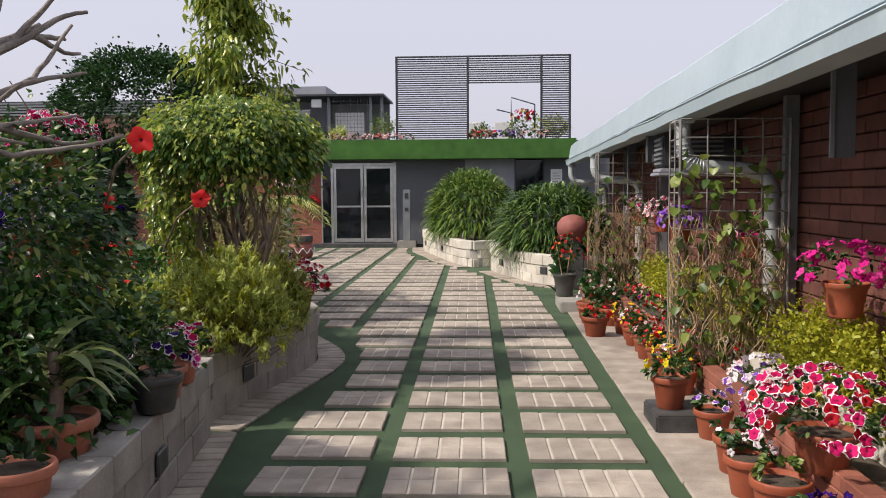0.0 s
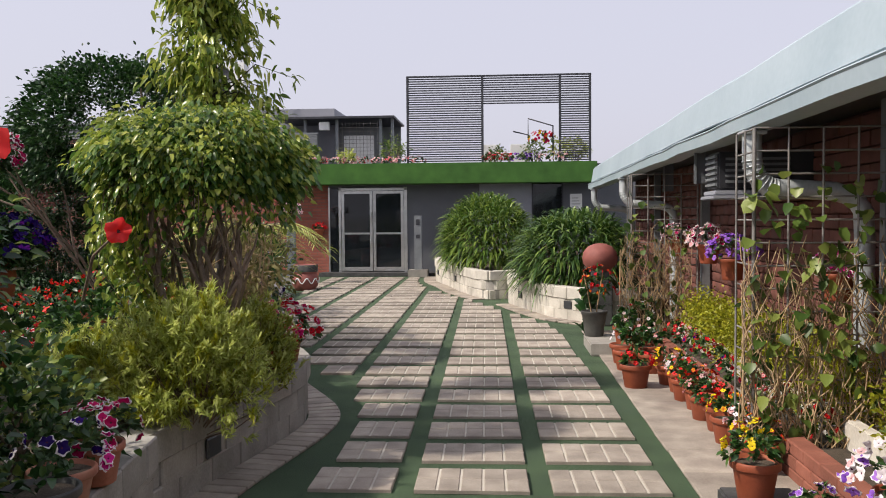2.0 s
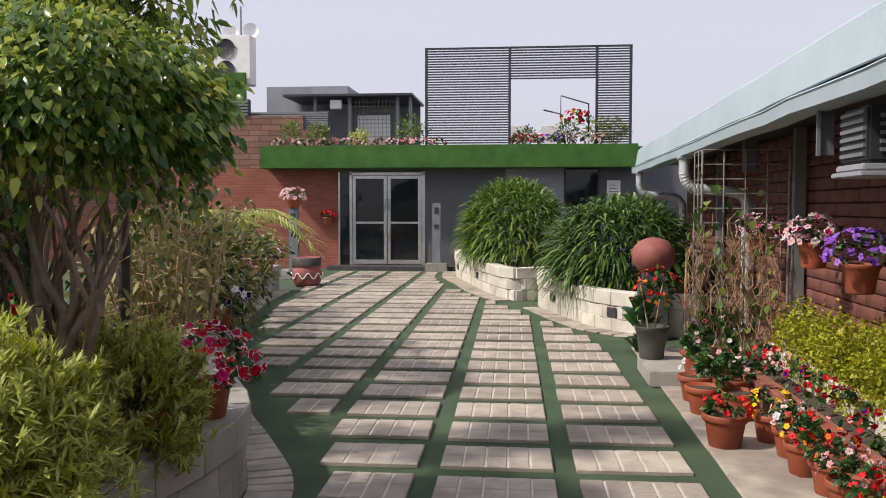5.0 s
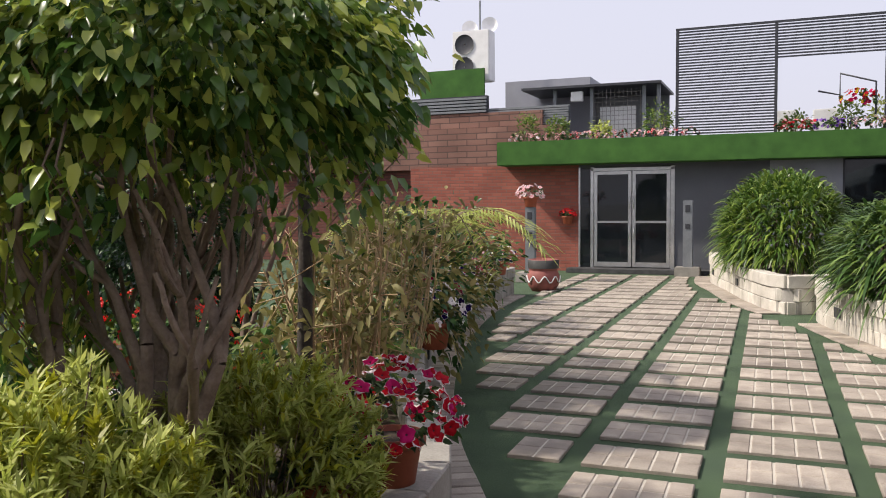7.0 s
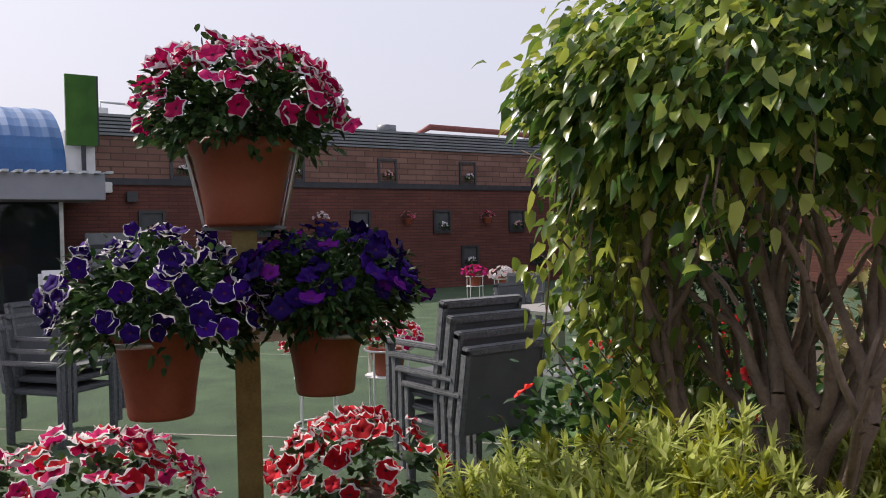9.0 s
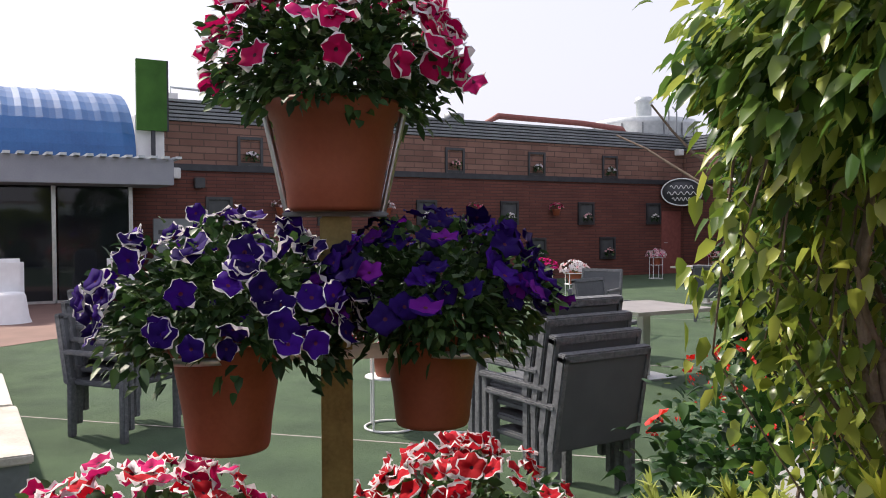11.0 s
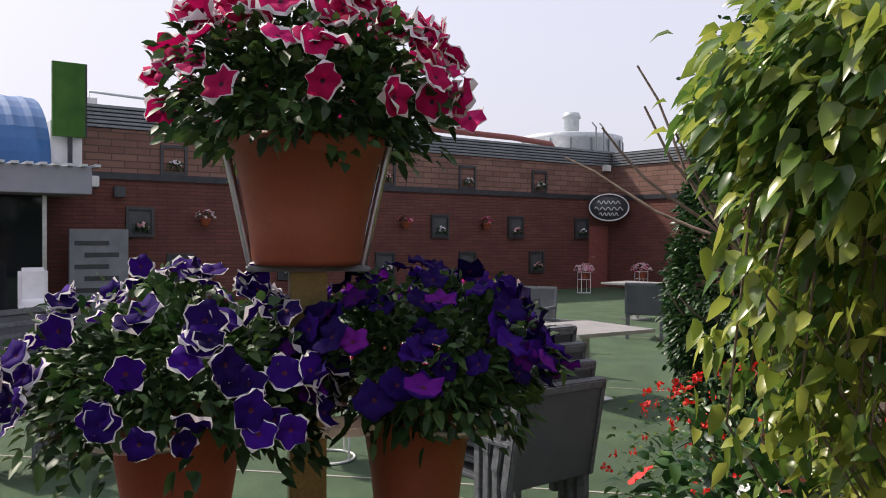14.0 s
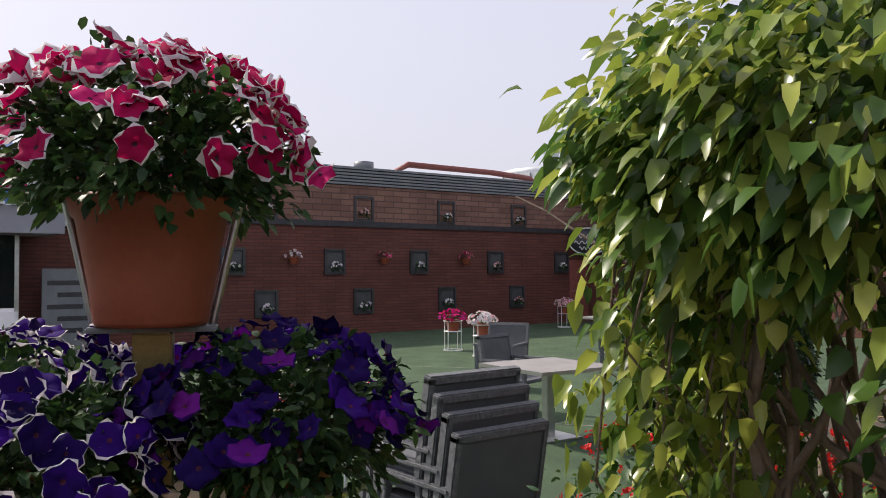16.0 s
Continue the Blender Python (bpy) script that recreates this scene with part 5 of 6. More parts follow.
# bed flowers and lime hedge
for y0, y1, h in ((2.4, 5.85, 0.66), (6.3, 10.6, 0.56)):
    n = int((y1 - y0) * 4200); t = thing("lime_hedge", (2.2, (y0 + y1) / 2, 0.17), "low clipped lime-yellow hedge against the brick wall", "hedge"); s = Soup(); m = int((y1 - y0) * 150)
    cc = np.stack([rng.uniform(-0.26, 0.14, m), rng.uniform(-(y1 - y0) / 2, (y1 - y0) / 2, m), rng.uniform(0.1, h, m)], 1); cc[:, 2] *= 1 - np.abs(cc[:, 0] + 0.02) * 0.9; i = rng.integers(0, m, n)
    leaf_soup(s, cc[i] + rng.normal(size=(n, 3)) * 0.045, rng.normal(size=(n, 3)) * 0.7 + np.array([-0.4, -0.1, 0.7]), 0.04, 0.022, 0.2); part("foliage", s.mesh("foliage"), L_LIME, t)
    b = Soup()
    for k in range(int((y1 - y0) * 9)):
        v = rng.uniform(-(y1 - y0) / 2, (y1 - y0) / 2); tube_soup(b, [(rng.uniform(-0.1, 0.1), v, -0.02), (rng.uniform(-0.15, 0.12), v + 0.04, h * 0.4), (rng.uniform(-0.2, 0.14), v - 0.03, h * 0.8)], 0.007, 0.003, 5)
    tagged(part("branchwork", b.mesh("stems"), BARK, t), kind="stuff")
for k in range(10):
    y = 6.4 + k * 0.45; t = thing("bed_flowers", (1.86, y, 0.17), "clump of mixed bedding flowers in the brick-edged bed", "flowers", "bedding clumps")
    bloom_group(t, (0, 0, 0.1), (0.12, 0.2, 0.17), 110, 12, [[P_HIB], [P_PURP, P_RED], [P_PALE]][k % 3], P_RED, 0.05, L_PET, 0.05)
def hanging(at, petals, edge, label, r=0.12, nf=34, spread=1.5, low=-0.5, fs=0.065):
    t = flower_pot(at, r, r * 1.55, petals, edge, label, nf, 130, spread, 1.0, fs, low=low, group="hanging pots", kind="smooth"); t.rotation_euler.z = 0
    part("hook", tube([(r * 0.98, 0, r * 1.4), (r + 0.06, 0, r * 1.45), (r + 0.1, 0, r * 1.2)], 0.006, sides=6), WIRE, t)
    return t
hanging((2.05, 4.82, 0.82), [P_MAG], P_MAG, "hanging terracotta pot of magenta petunias on the brick wall", 0.13, 60, 2.0)
hanging((2.2, 6.95, 0.98), [P_PINK, P_MAG], P_WHITE, "hanging terracotta pot of pink and white petunias"); hanging((2.12, 9.2, 0.95), [P_LILAC], P_LILAC, "hanging pot with tall lilac-blue flowers", 0.13, 60, 1.9, -0.2)
hanging((2.15, 10.2, 1.05), [P_PALE, P_PINK], P_WHITE, "hanging pot of pale pink petunias", 0.13, 60, 1.8); hanging((2.2, 11.9, 1.05), [P_PALE, P_PINK], P_WHITE, "hanging pot of pale pink petunias", 0.13, 60, 1.8)
# vines on the trellises
for y, n in ((6.28, 230), (11.33, 110)):
    t = thing("climbing_vine", (1.8, y, 0.1), "dry twining vine with sparse round green leaves", "vine"); b = Soup(); s = Soup()
    for k in range(95):
        x = rng.uniform(-0.4, 0.36); z = 0.0; path = [np.array((x, 0, z))]
        for j in range(9):
            x = min(0.42, max(-0.42, x + rng.normal(0, 0.07))); z += rng.uniform(0.05, 0.2); path.append(np.array((x, rng.normal(0, 0.03), z)))
        tube_soup(b, path, 0.0045, 0.003, 4)
    p = np.stack([rng.uniform(-0.4, 0.42, n), rng.normal(0, 0.04, n), rng.uniform(0.1, 1.75, n)], 1); leaf_soup(s, p, rng.normal(size=(n, 3)) * 0.5 + np.array([0, -0.4, -0.4]), 0.095, 0.085, 0.2); part("branchwork", b.mesh("stems"), TWIG, t); part("leaves", s.mesh("leaves"), L_VINE, t)

# ---- plant strip on the green fascia ----
for k in range(15):
    x = -6.1 + k * 0.28; t = thing("roof_flowers", (x, 23.15, 3.0), "row clump of pink and coral bedding flowers on the roof edge", "flowers", "roof edge flowers")
    bloom_group(t, (0, 0, 0.06), (0.18, 0.15, 0.13), 50, 16, [P_PALE, P_RED] if k % 2 else [P_PALE, P_WHITE], P_PALE, 0.07, L_PET, 0.07)
for k in range(9):
    x = -0.35 + k * 0.24; t = thing("roof_flowers", (x, 23.1, 3.0), "clump of mixed flowers on the roof edge", "flowers", "roof edge flowers"); c = [[P_PALE, P_RED], [P_PURP, P_LILAC], [P_WHITE, P_PALE]][min(2, k // 3)]
    bloom_group(t, (0, 0, 0.1), (0.18, 0.15, 0.16), 60, 16, c, c[-1], 0.07, L_PET, 0.07)
for x, y, r, z, m in ((-5.9, 23.45, 0.28, 0.36, L_VINE), (-5.2, 23.5, 0.25, 0.3, L_VINE), (-4.2, 23.6, 0.2, 0.25, L_YEL), (-2.9, 23.5, 0.33, 0.4, L_VINE), (-0.1, 23.5, 0.28, 0.22, L_VINE), (0.85, 23.35, 0.3, 0.32, L_VINE), (1.6, 23.55, 0.32, 0.35, L_YEL), (2.0, 23.55, 0.3, 0.35, L_YEL)):
    bush("roof_shrub", (x, y, 2.98), (r, r, z), 320, 0.11, m, "small leafy shrub on the roof edge", "shrub", -0.5, 40, 0.2, 0.3, 0.4, 0, 0.3, group="roof edge shrubs")
st = thing("bicycle_planter", (0.95, 23.25, 3.1), "dark metal frame holding a basket of mixed flowers", "planter")
part("frame", tube([(-0.65, 0, 0.72), (-0.25, 0, 0.62), (-0.25, 0, 1.05), (0.4, 0, 0.85), (0.4, 0, 0.2)], 0.02, sides=6), DARKMETAL, st); bloom_group(st, (0.1, 0, 0.5), (0.36, 0.2, 0.24), 140, 40, [P_RED, P_YEL, P_PINK], P_RED, 0.09, L_PET, 0.08)
for x in (-0.6, 0.2):
    u = thing("roof_cooler_box", (x + 0.3, 24.6, 2.98), "white air-conditioning box behind the roof plants", "air conditioner"); part("casing", boxes((-0.25, 0.25, -0.2, 0.2, 0, 0.6), bevel=0.02), WHITE, u)

# ---- flower stand by the walk ----
def stand():
    t = thing("flower_stand", (-2.865, 5.355, 0.3), "tarnished square metal post with three pot holders", "plant stand", rz=68)
    part("post", boxes((-0.033, 0.033, -0.04, 0.04, 0, 1.29), bevel=0.004), BRASS, t)
    part("arm", boxes((-0.32, 0.32, -0.045, -0.04, 0.99, 1.01), bevel=0.002), STEEL, t); part("arm", boxes((-0.32, 0.32, 0.04, 0.045, 0.99, 1.01), bevel=0.002), STEEL, t)
    part("top_plate", boxes((-0.11, 0.11, -0.05, 0.05, 1.29, 1.3), bevel=0.003), GREYMETAL, t)
    for sx, sy in ((-1, 0), (1, 0)):
        part("bracket", tube([(sx * 0.1, sy * 0.1, 1.295), (sx * 0.155, sy * 0.155, 1.55)], 0.008, sides=6), STEEL, t)
    for x in (-0.27, 0.27):
        part("ring", lathe([(0.108, 0.995), (0.116, 0.995), (0.116, 1.01), (0.108, 1.01)], 24), STEEL, t).location = (x, 0, 0.0)
    return t
stand()
FS = dict(kind="smooth", group="pots of the flower stand", lsize=0.034, leaf=L_PET)
flower_pot((-2.845, 5.345, 1.602), 0.142, 0.225, [P_PINK], P_WHITE, "terracotta pot of crimson petunias with white frills", 130, 3400, 2.0, 1.0, 0.068, low=-0.4, rim=0.12, flow=-0.05, **FS)
flower_pot((-2.96, 5.148, 1.1), 0.125, 0.23, [P_PURP], P_WHITE, "terracotta pot of deep purple petunias with white edges", 135, 3600, 2.35, 1.0, 0.061, low=-0.5, rim=0.075, flow=-0.1, **FS)
flower_pot((-2.80, 5.555, 1.135), 0.118, 0.22, [P_PURP, P_PURP, P_PURP, P_VIOLET], P_PURP, "terracotta pot of dark purple petunias", 125, 3600, 2.4, 0.95, 0.06, low=-0.5, rim=0.05, flow=0.0, **FS)
flower_pot((-3.03, 5.78, 0.56), 0.14, 0.2, [P_RED], P_WHITE, "pot of red petunias with white rims at the stand's foot", 80, 420, 2.0, 0.95, 0.075, low=-0.3, rim=0.15, flow=0.0)
flower_pot((-3.1, 4.98, 0.56), 0.14, 0.2, [P_RED, P_PINK], P_WHITE, "pot of red petunias with white rims at the stand's foot", 95, 420, 2.4, 0.95, 0.075, low=-0.3, rim=0.17, flow=0.0)
for x, y in ((-3.03, 5.78), (-3.1, 4.98)):
    b = thing("pot_pedestal", (x, y, 0.3), "short grey block under a flower pot", "block"); part("block", boxes((-0.12, 0.12, -0.12, 0.12, 0, 0.26), bevel=0.01), CONC, b)

# ---- wicker chairs ----
def chair():
    t = thing("wicker_armchair", (0, 0, 0), "grey woven wicker armchair with sling back", "chair", "terrace armchairs")
    for x in (-0.27, 0.25):
        for y in (-0.27, 0.27):
            part("leg", boxes((x - 0.025, x + 0.025, y - 0.025, y + 0.025, 0, 0.64 if x < 0 else 0.44), bevel=0.006), WICKER, t)
    part("seat", boxes((-0.27, 0.25, -0.27, 0.27, 0.39, 0.43), bevel=0.012), MESH, t)
    b = boxes((-0.022, 0.022, -0.29, 0.29, 0, 0.5), bevel=0.01); bmesh.ops.rotate(b, verts=b.verts, cent=(0, 0, 0), matrix=Matrix.Rotation(radians(10), 3, "Y")); bmesh.ops.translate(b, verts=b.verts, vec=(0.26, 0, 0.4)); part("backrest", b, MESH, t)
    fr = boxes((-0.03, 0.03, -0.31, -0.27, 0, 0.52), (-0.03, 0.03, 0.27, 0.31, 0, 0.52), (-0.03, 0.03, -0.31, 0.31, 0.48, 0.53), bevel=0.008); bmesh.ops.rotate(fr, verts=fr.verts, cent=(0, 0, 0), matrix=Matrix.Rotation(radians(10), 3, "Y")); bmesh.ops.translate(fr, verts=fr.verts, vec=(0.26, 0, 0.4)); part("back_frame", fr, WICKER, t)
    for y in (-0.29, 0.29):
        part("armrest", boxes((-0.3, 0.31, y - 0.028, y + 0.028, 0.62, 0.655), bevel=0.01), WICKER, t)
    return t
SX, SY, SR = -4.85, 7.56, 2
ch = chair(); ch.matrix_world = pose(SX, SY, 0, 0, 0, SR)
for k in range(1, 4):
    copy_thing(ch, pose(SX - 0.07 * k * math.cos(radians(SR)), SY - 0.07 * k * math.sin(radians(SR)), 0.085 * k, 0, 0, SR))
for k in range(3):
    copy_thing(ch, pose(-7.9 - 0.05 * k, 5.75 + 0.05 * k, 0.085 * k, 0, 0, 215))
copy_thing(ch, pose(-8.7, 11.4, 0, 0, 0, 195)); copy_thing(ch, pose(-10.6, 15.3, 0, 0, 0, -50)); copy_thing(ch, pose(-10.4, 12.6, 0, 0, 0, 120))

def table(x, y, rz):
    t = thing("terrace_table", (x, y, 0), "square grey-topped table on a steel pedestal", "table", "terrace tables", rz=rz)
    part("tabletop", boxes((-0.5, 0.5, -0.5, 0.5, 0.71, 0.735), bevel=0.006), TABLETOP, t); part("rim", boxes((-0.505, 0.505, -0.505, -0.5005, 0.7, 0.737), (-0.505, 0.505, 0.5005, 0.505, 0.7, 0.737), (-0.505, -0.5005, -0.5, 0.5, 0.7, 0.737), (0.5005, 0.505, -0.5, 0.5, 0.7, 0.737)), STEEL, t)
    part("pedestal", boxes((-0.05, 0.05, -0.05, 0.05, 0.02, 0.71), bevel=0.006), STEEL, t); part("base_plate", boxes((-0.24, 0.24, -0.24, 0.24, 0, 0.02), bevel=0.004), STEEL, t)
table(-7.5, 10.75, -3); table(-12.8, 17.6, 10)

# wire flower stands on the lawn
def wire_stand(x, y, petals, edge):
    t = thing("wire_pot_stand", (x, y, 0), "white wire plant stand on a ring base", "plant stand", "wire plant stands")
    for z, r in ((0.01, 0.2), (0.62, 0.2)):
        part("ring", tube([(r * math.cos(a), r * math.sin(a), z) for a in np.linspace(0, 6.2832, 25)], 0.01, sides=6), WHITE, t)
    for k in range(4):
        a = k * math.pi / 2 + 0.4; part("leg", tube([(0.2 * math.cos(a), 0.2 * math.sin(a), 0.01), (0.2 * math.cos(a), 0.2 * math.sin(a), 0.62)], 0.009, sides=6), WHITE, t)
    part("plate", lathe([(0.001, 0.4), (0.2, 0.4), (0.2, 0.408), (0.001, 0.408)], 20), WHITE, t)
    flower_pot((x, y, 0.408), 0.17, 0.24, petals, edge, "pot of bright petunias standing in a white wire stand", 60, 160, 1.7, 0.8, 0.09, group="potted petunias on wire stands")
wire_stand(-15.3, 15.45, [P_PINK, P_MAG], P_PINK); wire_stand(-14.0, 15.2, [P_PALE, P_WHITE], P_WHITE); wire_stand(-18.8, 22.2, [P_PALE, P_PINK], P_WHITE); wire_stand(-18.2, 24.0, [P_PALE, P_PINK], P_WHITE); wire_stand(-6.65, 8.05, [P_RED, P_PINK], P_WHITE); wire_stand(-6.95, 7.55, [P_RED], P_WHITE)

# low white platform tables
for k in range(5):
    t = thing("platform_bench", (-5.75 - 1.35 * k, 4.35 - 0.02 * k, 0), "low pale slatted bench platform on the turf", "bench", "pale platforms")
    part("top", boxes((-1.3, 0, -0.55, 0.62, 0.4, 0.45), bevel=0.008), BLOCKW, t); part("skirt", boxes((-1.28, -0.02, -0.53, 0.6, 0.0, 0.4)), GREYMETAL, t)

# ---- framed niches and pots on the far wall ----
NICHEBACK = mottled("niche_back", (0.05, 0.055, 0.06), (0.08, 0.085, 0.09), 5, 60, 0.6)
def niche(y, z):
    t = thing("wall_niche", (FX, y, z), "dark framed wall niche with a small flower pot", "niche", "wall niches")
    part("frame", boxes((0, 0.06, 0, 0.07, 0, 0.68), (0, 0.06, 0.55, 0.62, 0, 0.68), (0, 0.06, 0.07, 0.55, 0.61, 0.68), (0, 0.06, 0.07, 0.55, 0, 0.07), bevel=0.004), DARKPANEL, t); part("backing", boxes((0.002, 0.012, 0.07, 0.55, 0.07, 0.61)), NICHEBACK, t)
    s = Soup(); p, d = dome_points(70, (0.05, 0.16, 0.12), (0.1, 0.32, 0.2), -0.6, inner=0.2); leaf_soup(s, p, d, 0.09, 0.045); part("foliage", s.mesh("foliage"), L_DARK, t)
    f = Soup(); p, d = dome_points(16, (0.06, 0.17, 0.12), (0.12, 0.32, 0.22), -0.2); flower_soup(f, p, d + np.array([1, 0, 0]), 0.07, 0.3, (0, 0, 1)); part("blossoms", f.mesh("blossoms"), [P_WHITE if rng.random() < 0.6 else P_PALE, P_THROAT], t)
for y in (10.4, 13.25, 16.07, 18.83, 21.61):
    niche(y, 3.0)
for y in (9.65, 12.4, 15.19, 17.88, 20.68, 23.44):
    niche(y, 1.58)
for y in (10.55, 13.27, 16.07, 18.86, 21.53):
    niche(y, 0.53)
for y, p in ((11.4, P_WHITE), (14.25, P_WHITE), (16.95, P_PINK), (19.75, P_PINK)):
    t = flower_pot((FX + 0.17, y, 1.85), 0.13, 0.18, [p], P_PALE, "small wall-hung pot of petunias on brick", 26, 80, 1.7, 0.9, 0.09, group="wall-hung pots"); part("hook", boxes((-0.17, -0.1, -0.01, 0.01, 0.1, 0.12)), DARKMETAL, t); t.rotation_euler.z = 0
dr = thing("door_3", (FX, 24.1, 0), "dark red closed door in the brick wall", "door", "", "structure"); part("panel", boxes((0, 0.04, 0, 0.85, 0, 2.0), bevel=0.005), REDBALL, dr); part("door_handle", tube([(0.05, 0.1, 1.0), (0.09, 0.1, 1.0), (0.09, 0.2, 1.0)], 0.012), STEEL, dr)
sg = thing("oval_sign", (FX + 0.5, 24.5, 2.6), "oval dark sign with a pale rim and script strokes", "sign", rz=50)
o = part("board", lathe([(0.001, 0), (0.5, 0), (0.5, 0.03), (0.001, 0.03)], 28), DARKPANEL, sg); o.matrix_local = pose(0, 0, 0, 90) @ Matrix.Diagonal((1.25, 0.85, 1, 1))
part("rim", tube([(0.625 * math.cos(a), -0.03, 0.425 * math.sin(a)) for a in np.linspace(0, 6.2832, 33)], 0.022, sides=6), WHITE, sg)
for z, w in ((0.16, 0.36), (-0.04, 0.45), (-0.22, 0.3)):
    part("stroke", tube([(-w + 2 * w * u, -0.045, z + 0.05 * math.sin(u * 30)) for u in np.linspace(0, 1, 40)], 0.014, sides=5), WHITE, sg)
part("bracket", boxes((-0.03, 0.03, 0, 0.3, -0.03, 0.03)), DARKMETAL, sg)
fl = thing("wall_floodlight", (FX + 0.1, 24.8, 3.8), "small white floodlight on the wall corner", "lamp"); part("housing", boxes((-0.1, 0.1, -0.12, 0.12, 0, 0.2), bevel=0.01), WHITE, fl)
for y, z in ((8.95, 2.66), (9.5, 2.45)):
    fl = thing("wall_lamp", (FX, y, z), "small white wall lamp on brick", "lamp"); part("housing", boxes((0, 0.15, -0.12, 0.12, 0, 0.24), bevel=0.015), WHITE if z > 2.5 else DARKPANEL, fl)

# roof plant behind the far wall
struct("wall_far_roof", boxes((-34, FX - 0.3, 0, 34, 3.9, 4.0)), GREYMETAL, "flat roof behind the far wall", "roof")
ct = thing("cooling_tower", (-25.3, 28.0, 4.0), "pale round cooling tower with pipes and a rail", "cooling tower")
part("shell", lathe([(2.0, 0), (2.0, 0.35), (2.05, 0.4), (1.95, 1.3), (2.0, 1.36), (2.0, 1.55), (1.75, 1.62), (0.9, 1.7), (0.5, 1.72), (0.001, 1.72)], 40), GALV, ct)
for k in range(16):
    a = k * math.pi / 8; part("rib", tube([(2.03 * math.cos(a), 2.03 * math.sin(a), 0), (2.0 * math.cos(a), 2.0 * math.sin(a), 1.36)], 0.03, sides=5), GREYMETAL, ct)
part("ladder", tube([(2.2, -0.9, 0), (2.2, -0.9, 1.7), (2.0, -0.9, 1.9)], 0.03), GREYMETAL, ct); part("ladder", tube([(2.2, -0.5, 0), (2.2, -0.5, 1.7), (2.0, -0.5, 1.9)], 0.03), GREYMETAL, ct); part("vent", lathe([(0.3, 1.6), (0.3, 2.3), (0.38, 2.35), (0.3, 2.55), (0.001, 2.6)], 16), GALV, ct)
rp = thing("roof_pipe", (-22.5, 0, 4.0), "red-brown pipe run over the roof", "pipe"); part("pipe", tube([(0, 18.8, 0.0), (0, 18.8, 0.75), (0, 19.2, 0.95), (-0.5, 23.0, 1.0), (-0.8, 25.0, 0.95), (-1.5, 26.2, 0.5)], 0.1), REDBALL, rp)
vt = thing("roof_vent", (-22.5, 17.6, 4.0), "small grey round roof vent", "vent"); part("stack", lathe([(0.22, 0), (0.22, 0.65), (0.3, 0.7), (0.3, 0.9), (0.001, 0.95)], 16), GREYMETAL, vt)
rh = thing("roof_plant_box", (-24.5, 25.0, 4.0), "white plant housing at the foot of the cooling tower", "housing"); part("box", boxes((-1, 1.2, -1.6, 1.2, 0, 0.75), bevel=0.02), WHITE, rh)

# ---- glazed building with the blue barrel roof ----
GX = -19.9
struct("wall_glazed_end", boxes((GX - 0.6, GX + 0.1, 8.0, 8.6, 2.95, 3.95)), WHITE, "white end wall above the awning", "wall")
struct("trim_awning", boxes((GX - 0.4, GX + 1.2, -8, 8.55, 2.42, 2.95), bevel=0.01), LGREYWALL, "grey sheet fascia above the glazed front", "fascia")
aw = thing("awning_roof", (GX, 0, 2.95), "corrugated pale sheet over the fascia", "awning", "", "structure")
for k in range(70):
    part("rib", boxes((-0.4, 1.35, -8 + k * 0.24, -8 + k * 0.24 + 0.12, 0.0, 0.05)), GALV, aw)
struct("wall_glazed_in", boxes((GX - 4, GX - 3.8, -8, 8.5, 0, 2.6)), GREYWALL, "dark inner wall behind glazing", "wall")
for k in range(7):
    g = thing("window_%d" % (k + 3), (GX, 7.9 - 1.5 * k, 0), "tall dark glass panel in a thin metal frame", "window", "glazed front", "structure")
    part("pane", boxes((-0.01, 0.0, -1.42, -0.04, 0.05, 2.42)), GLASS, g); part("window_frame", boxes((-0.04, 0.04, -0.04, 0.04, 0, 2.42), (-0.04, 0.04, -1.5, -0.04, 0, 0.06)), STEEL, g)
bar = thing("barrel_roof", (GX + 0.2, 0, 0), "blue ribbed barrel-vaulted metal roof", "roof", "", "structure")
s = Soup(); ys = np.linspace(-8, 8.0, 129); aa = np.linspace(0, math.pi, 20); V = []
for j, y in enumerate(ys):
    r = 0.022 if j % 3 == 0 else 0.0
    V.append(np.stack([-3.0 + (3.0 + r) * np.cos(aa), np.full(20, y), 2.98 + (1.75 + r) * np.sin(aa)], 1))
s.add(np.concatenate(V), [np.array([(j * 20 + i, j * 20 + i + 1, (j + 1) * 20 + i + 1, (j + 1) * 20 + i) for j in range(128) for i in range(19)])]); part("sheet", s.mesh("sheet", False), BLUESHEET, bar)
gb = thing("green_board", (GX + 0.3, 8.0, 3.62), "upright panel clad in green artificial turf", "panel"); part("panel", boxes((-0.1, 0.0, 0.0, 0.62, 0, 1.5)), TURFWALL, gb); part("post", boxes((-0.1, -0.02, 0.3, 0.38, -0.67, 0)), DARKMETAL, gb); part("edge", boxes((-0.14, -0.1, 0.62, 0.68, 0, 1.52)), DARKMETAL, gb)
aq = thing("roof_antenna_frame", (FX - 0.5, 9.4, 4.4), "light metal frame with a white box on the roof", "frame"); part("rail", tube([(0, -0.4, 0), (0, -0.4, 0.4), (0, 1.0, 0.35), (0, 1.0, 0)], 0.03), GALV, aq); part("box", boxes((-0.1, 0.1, -0.55, -0.25, 0.0, 0.25)), WHITE, aq)
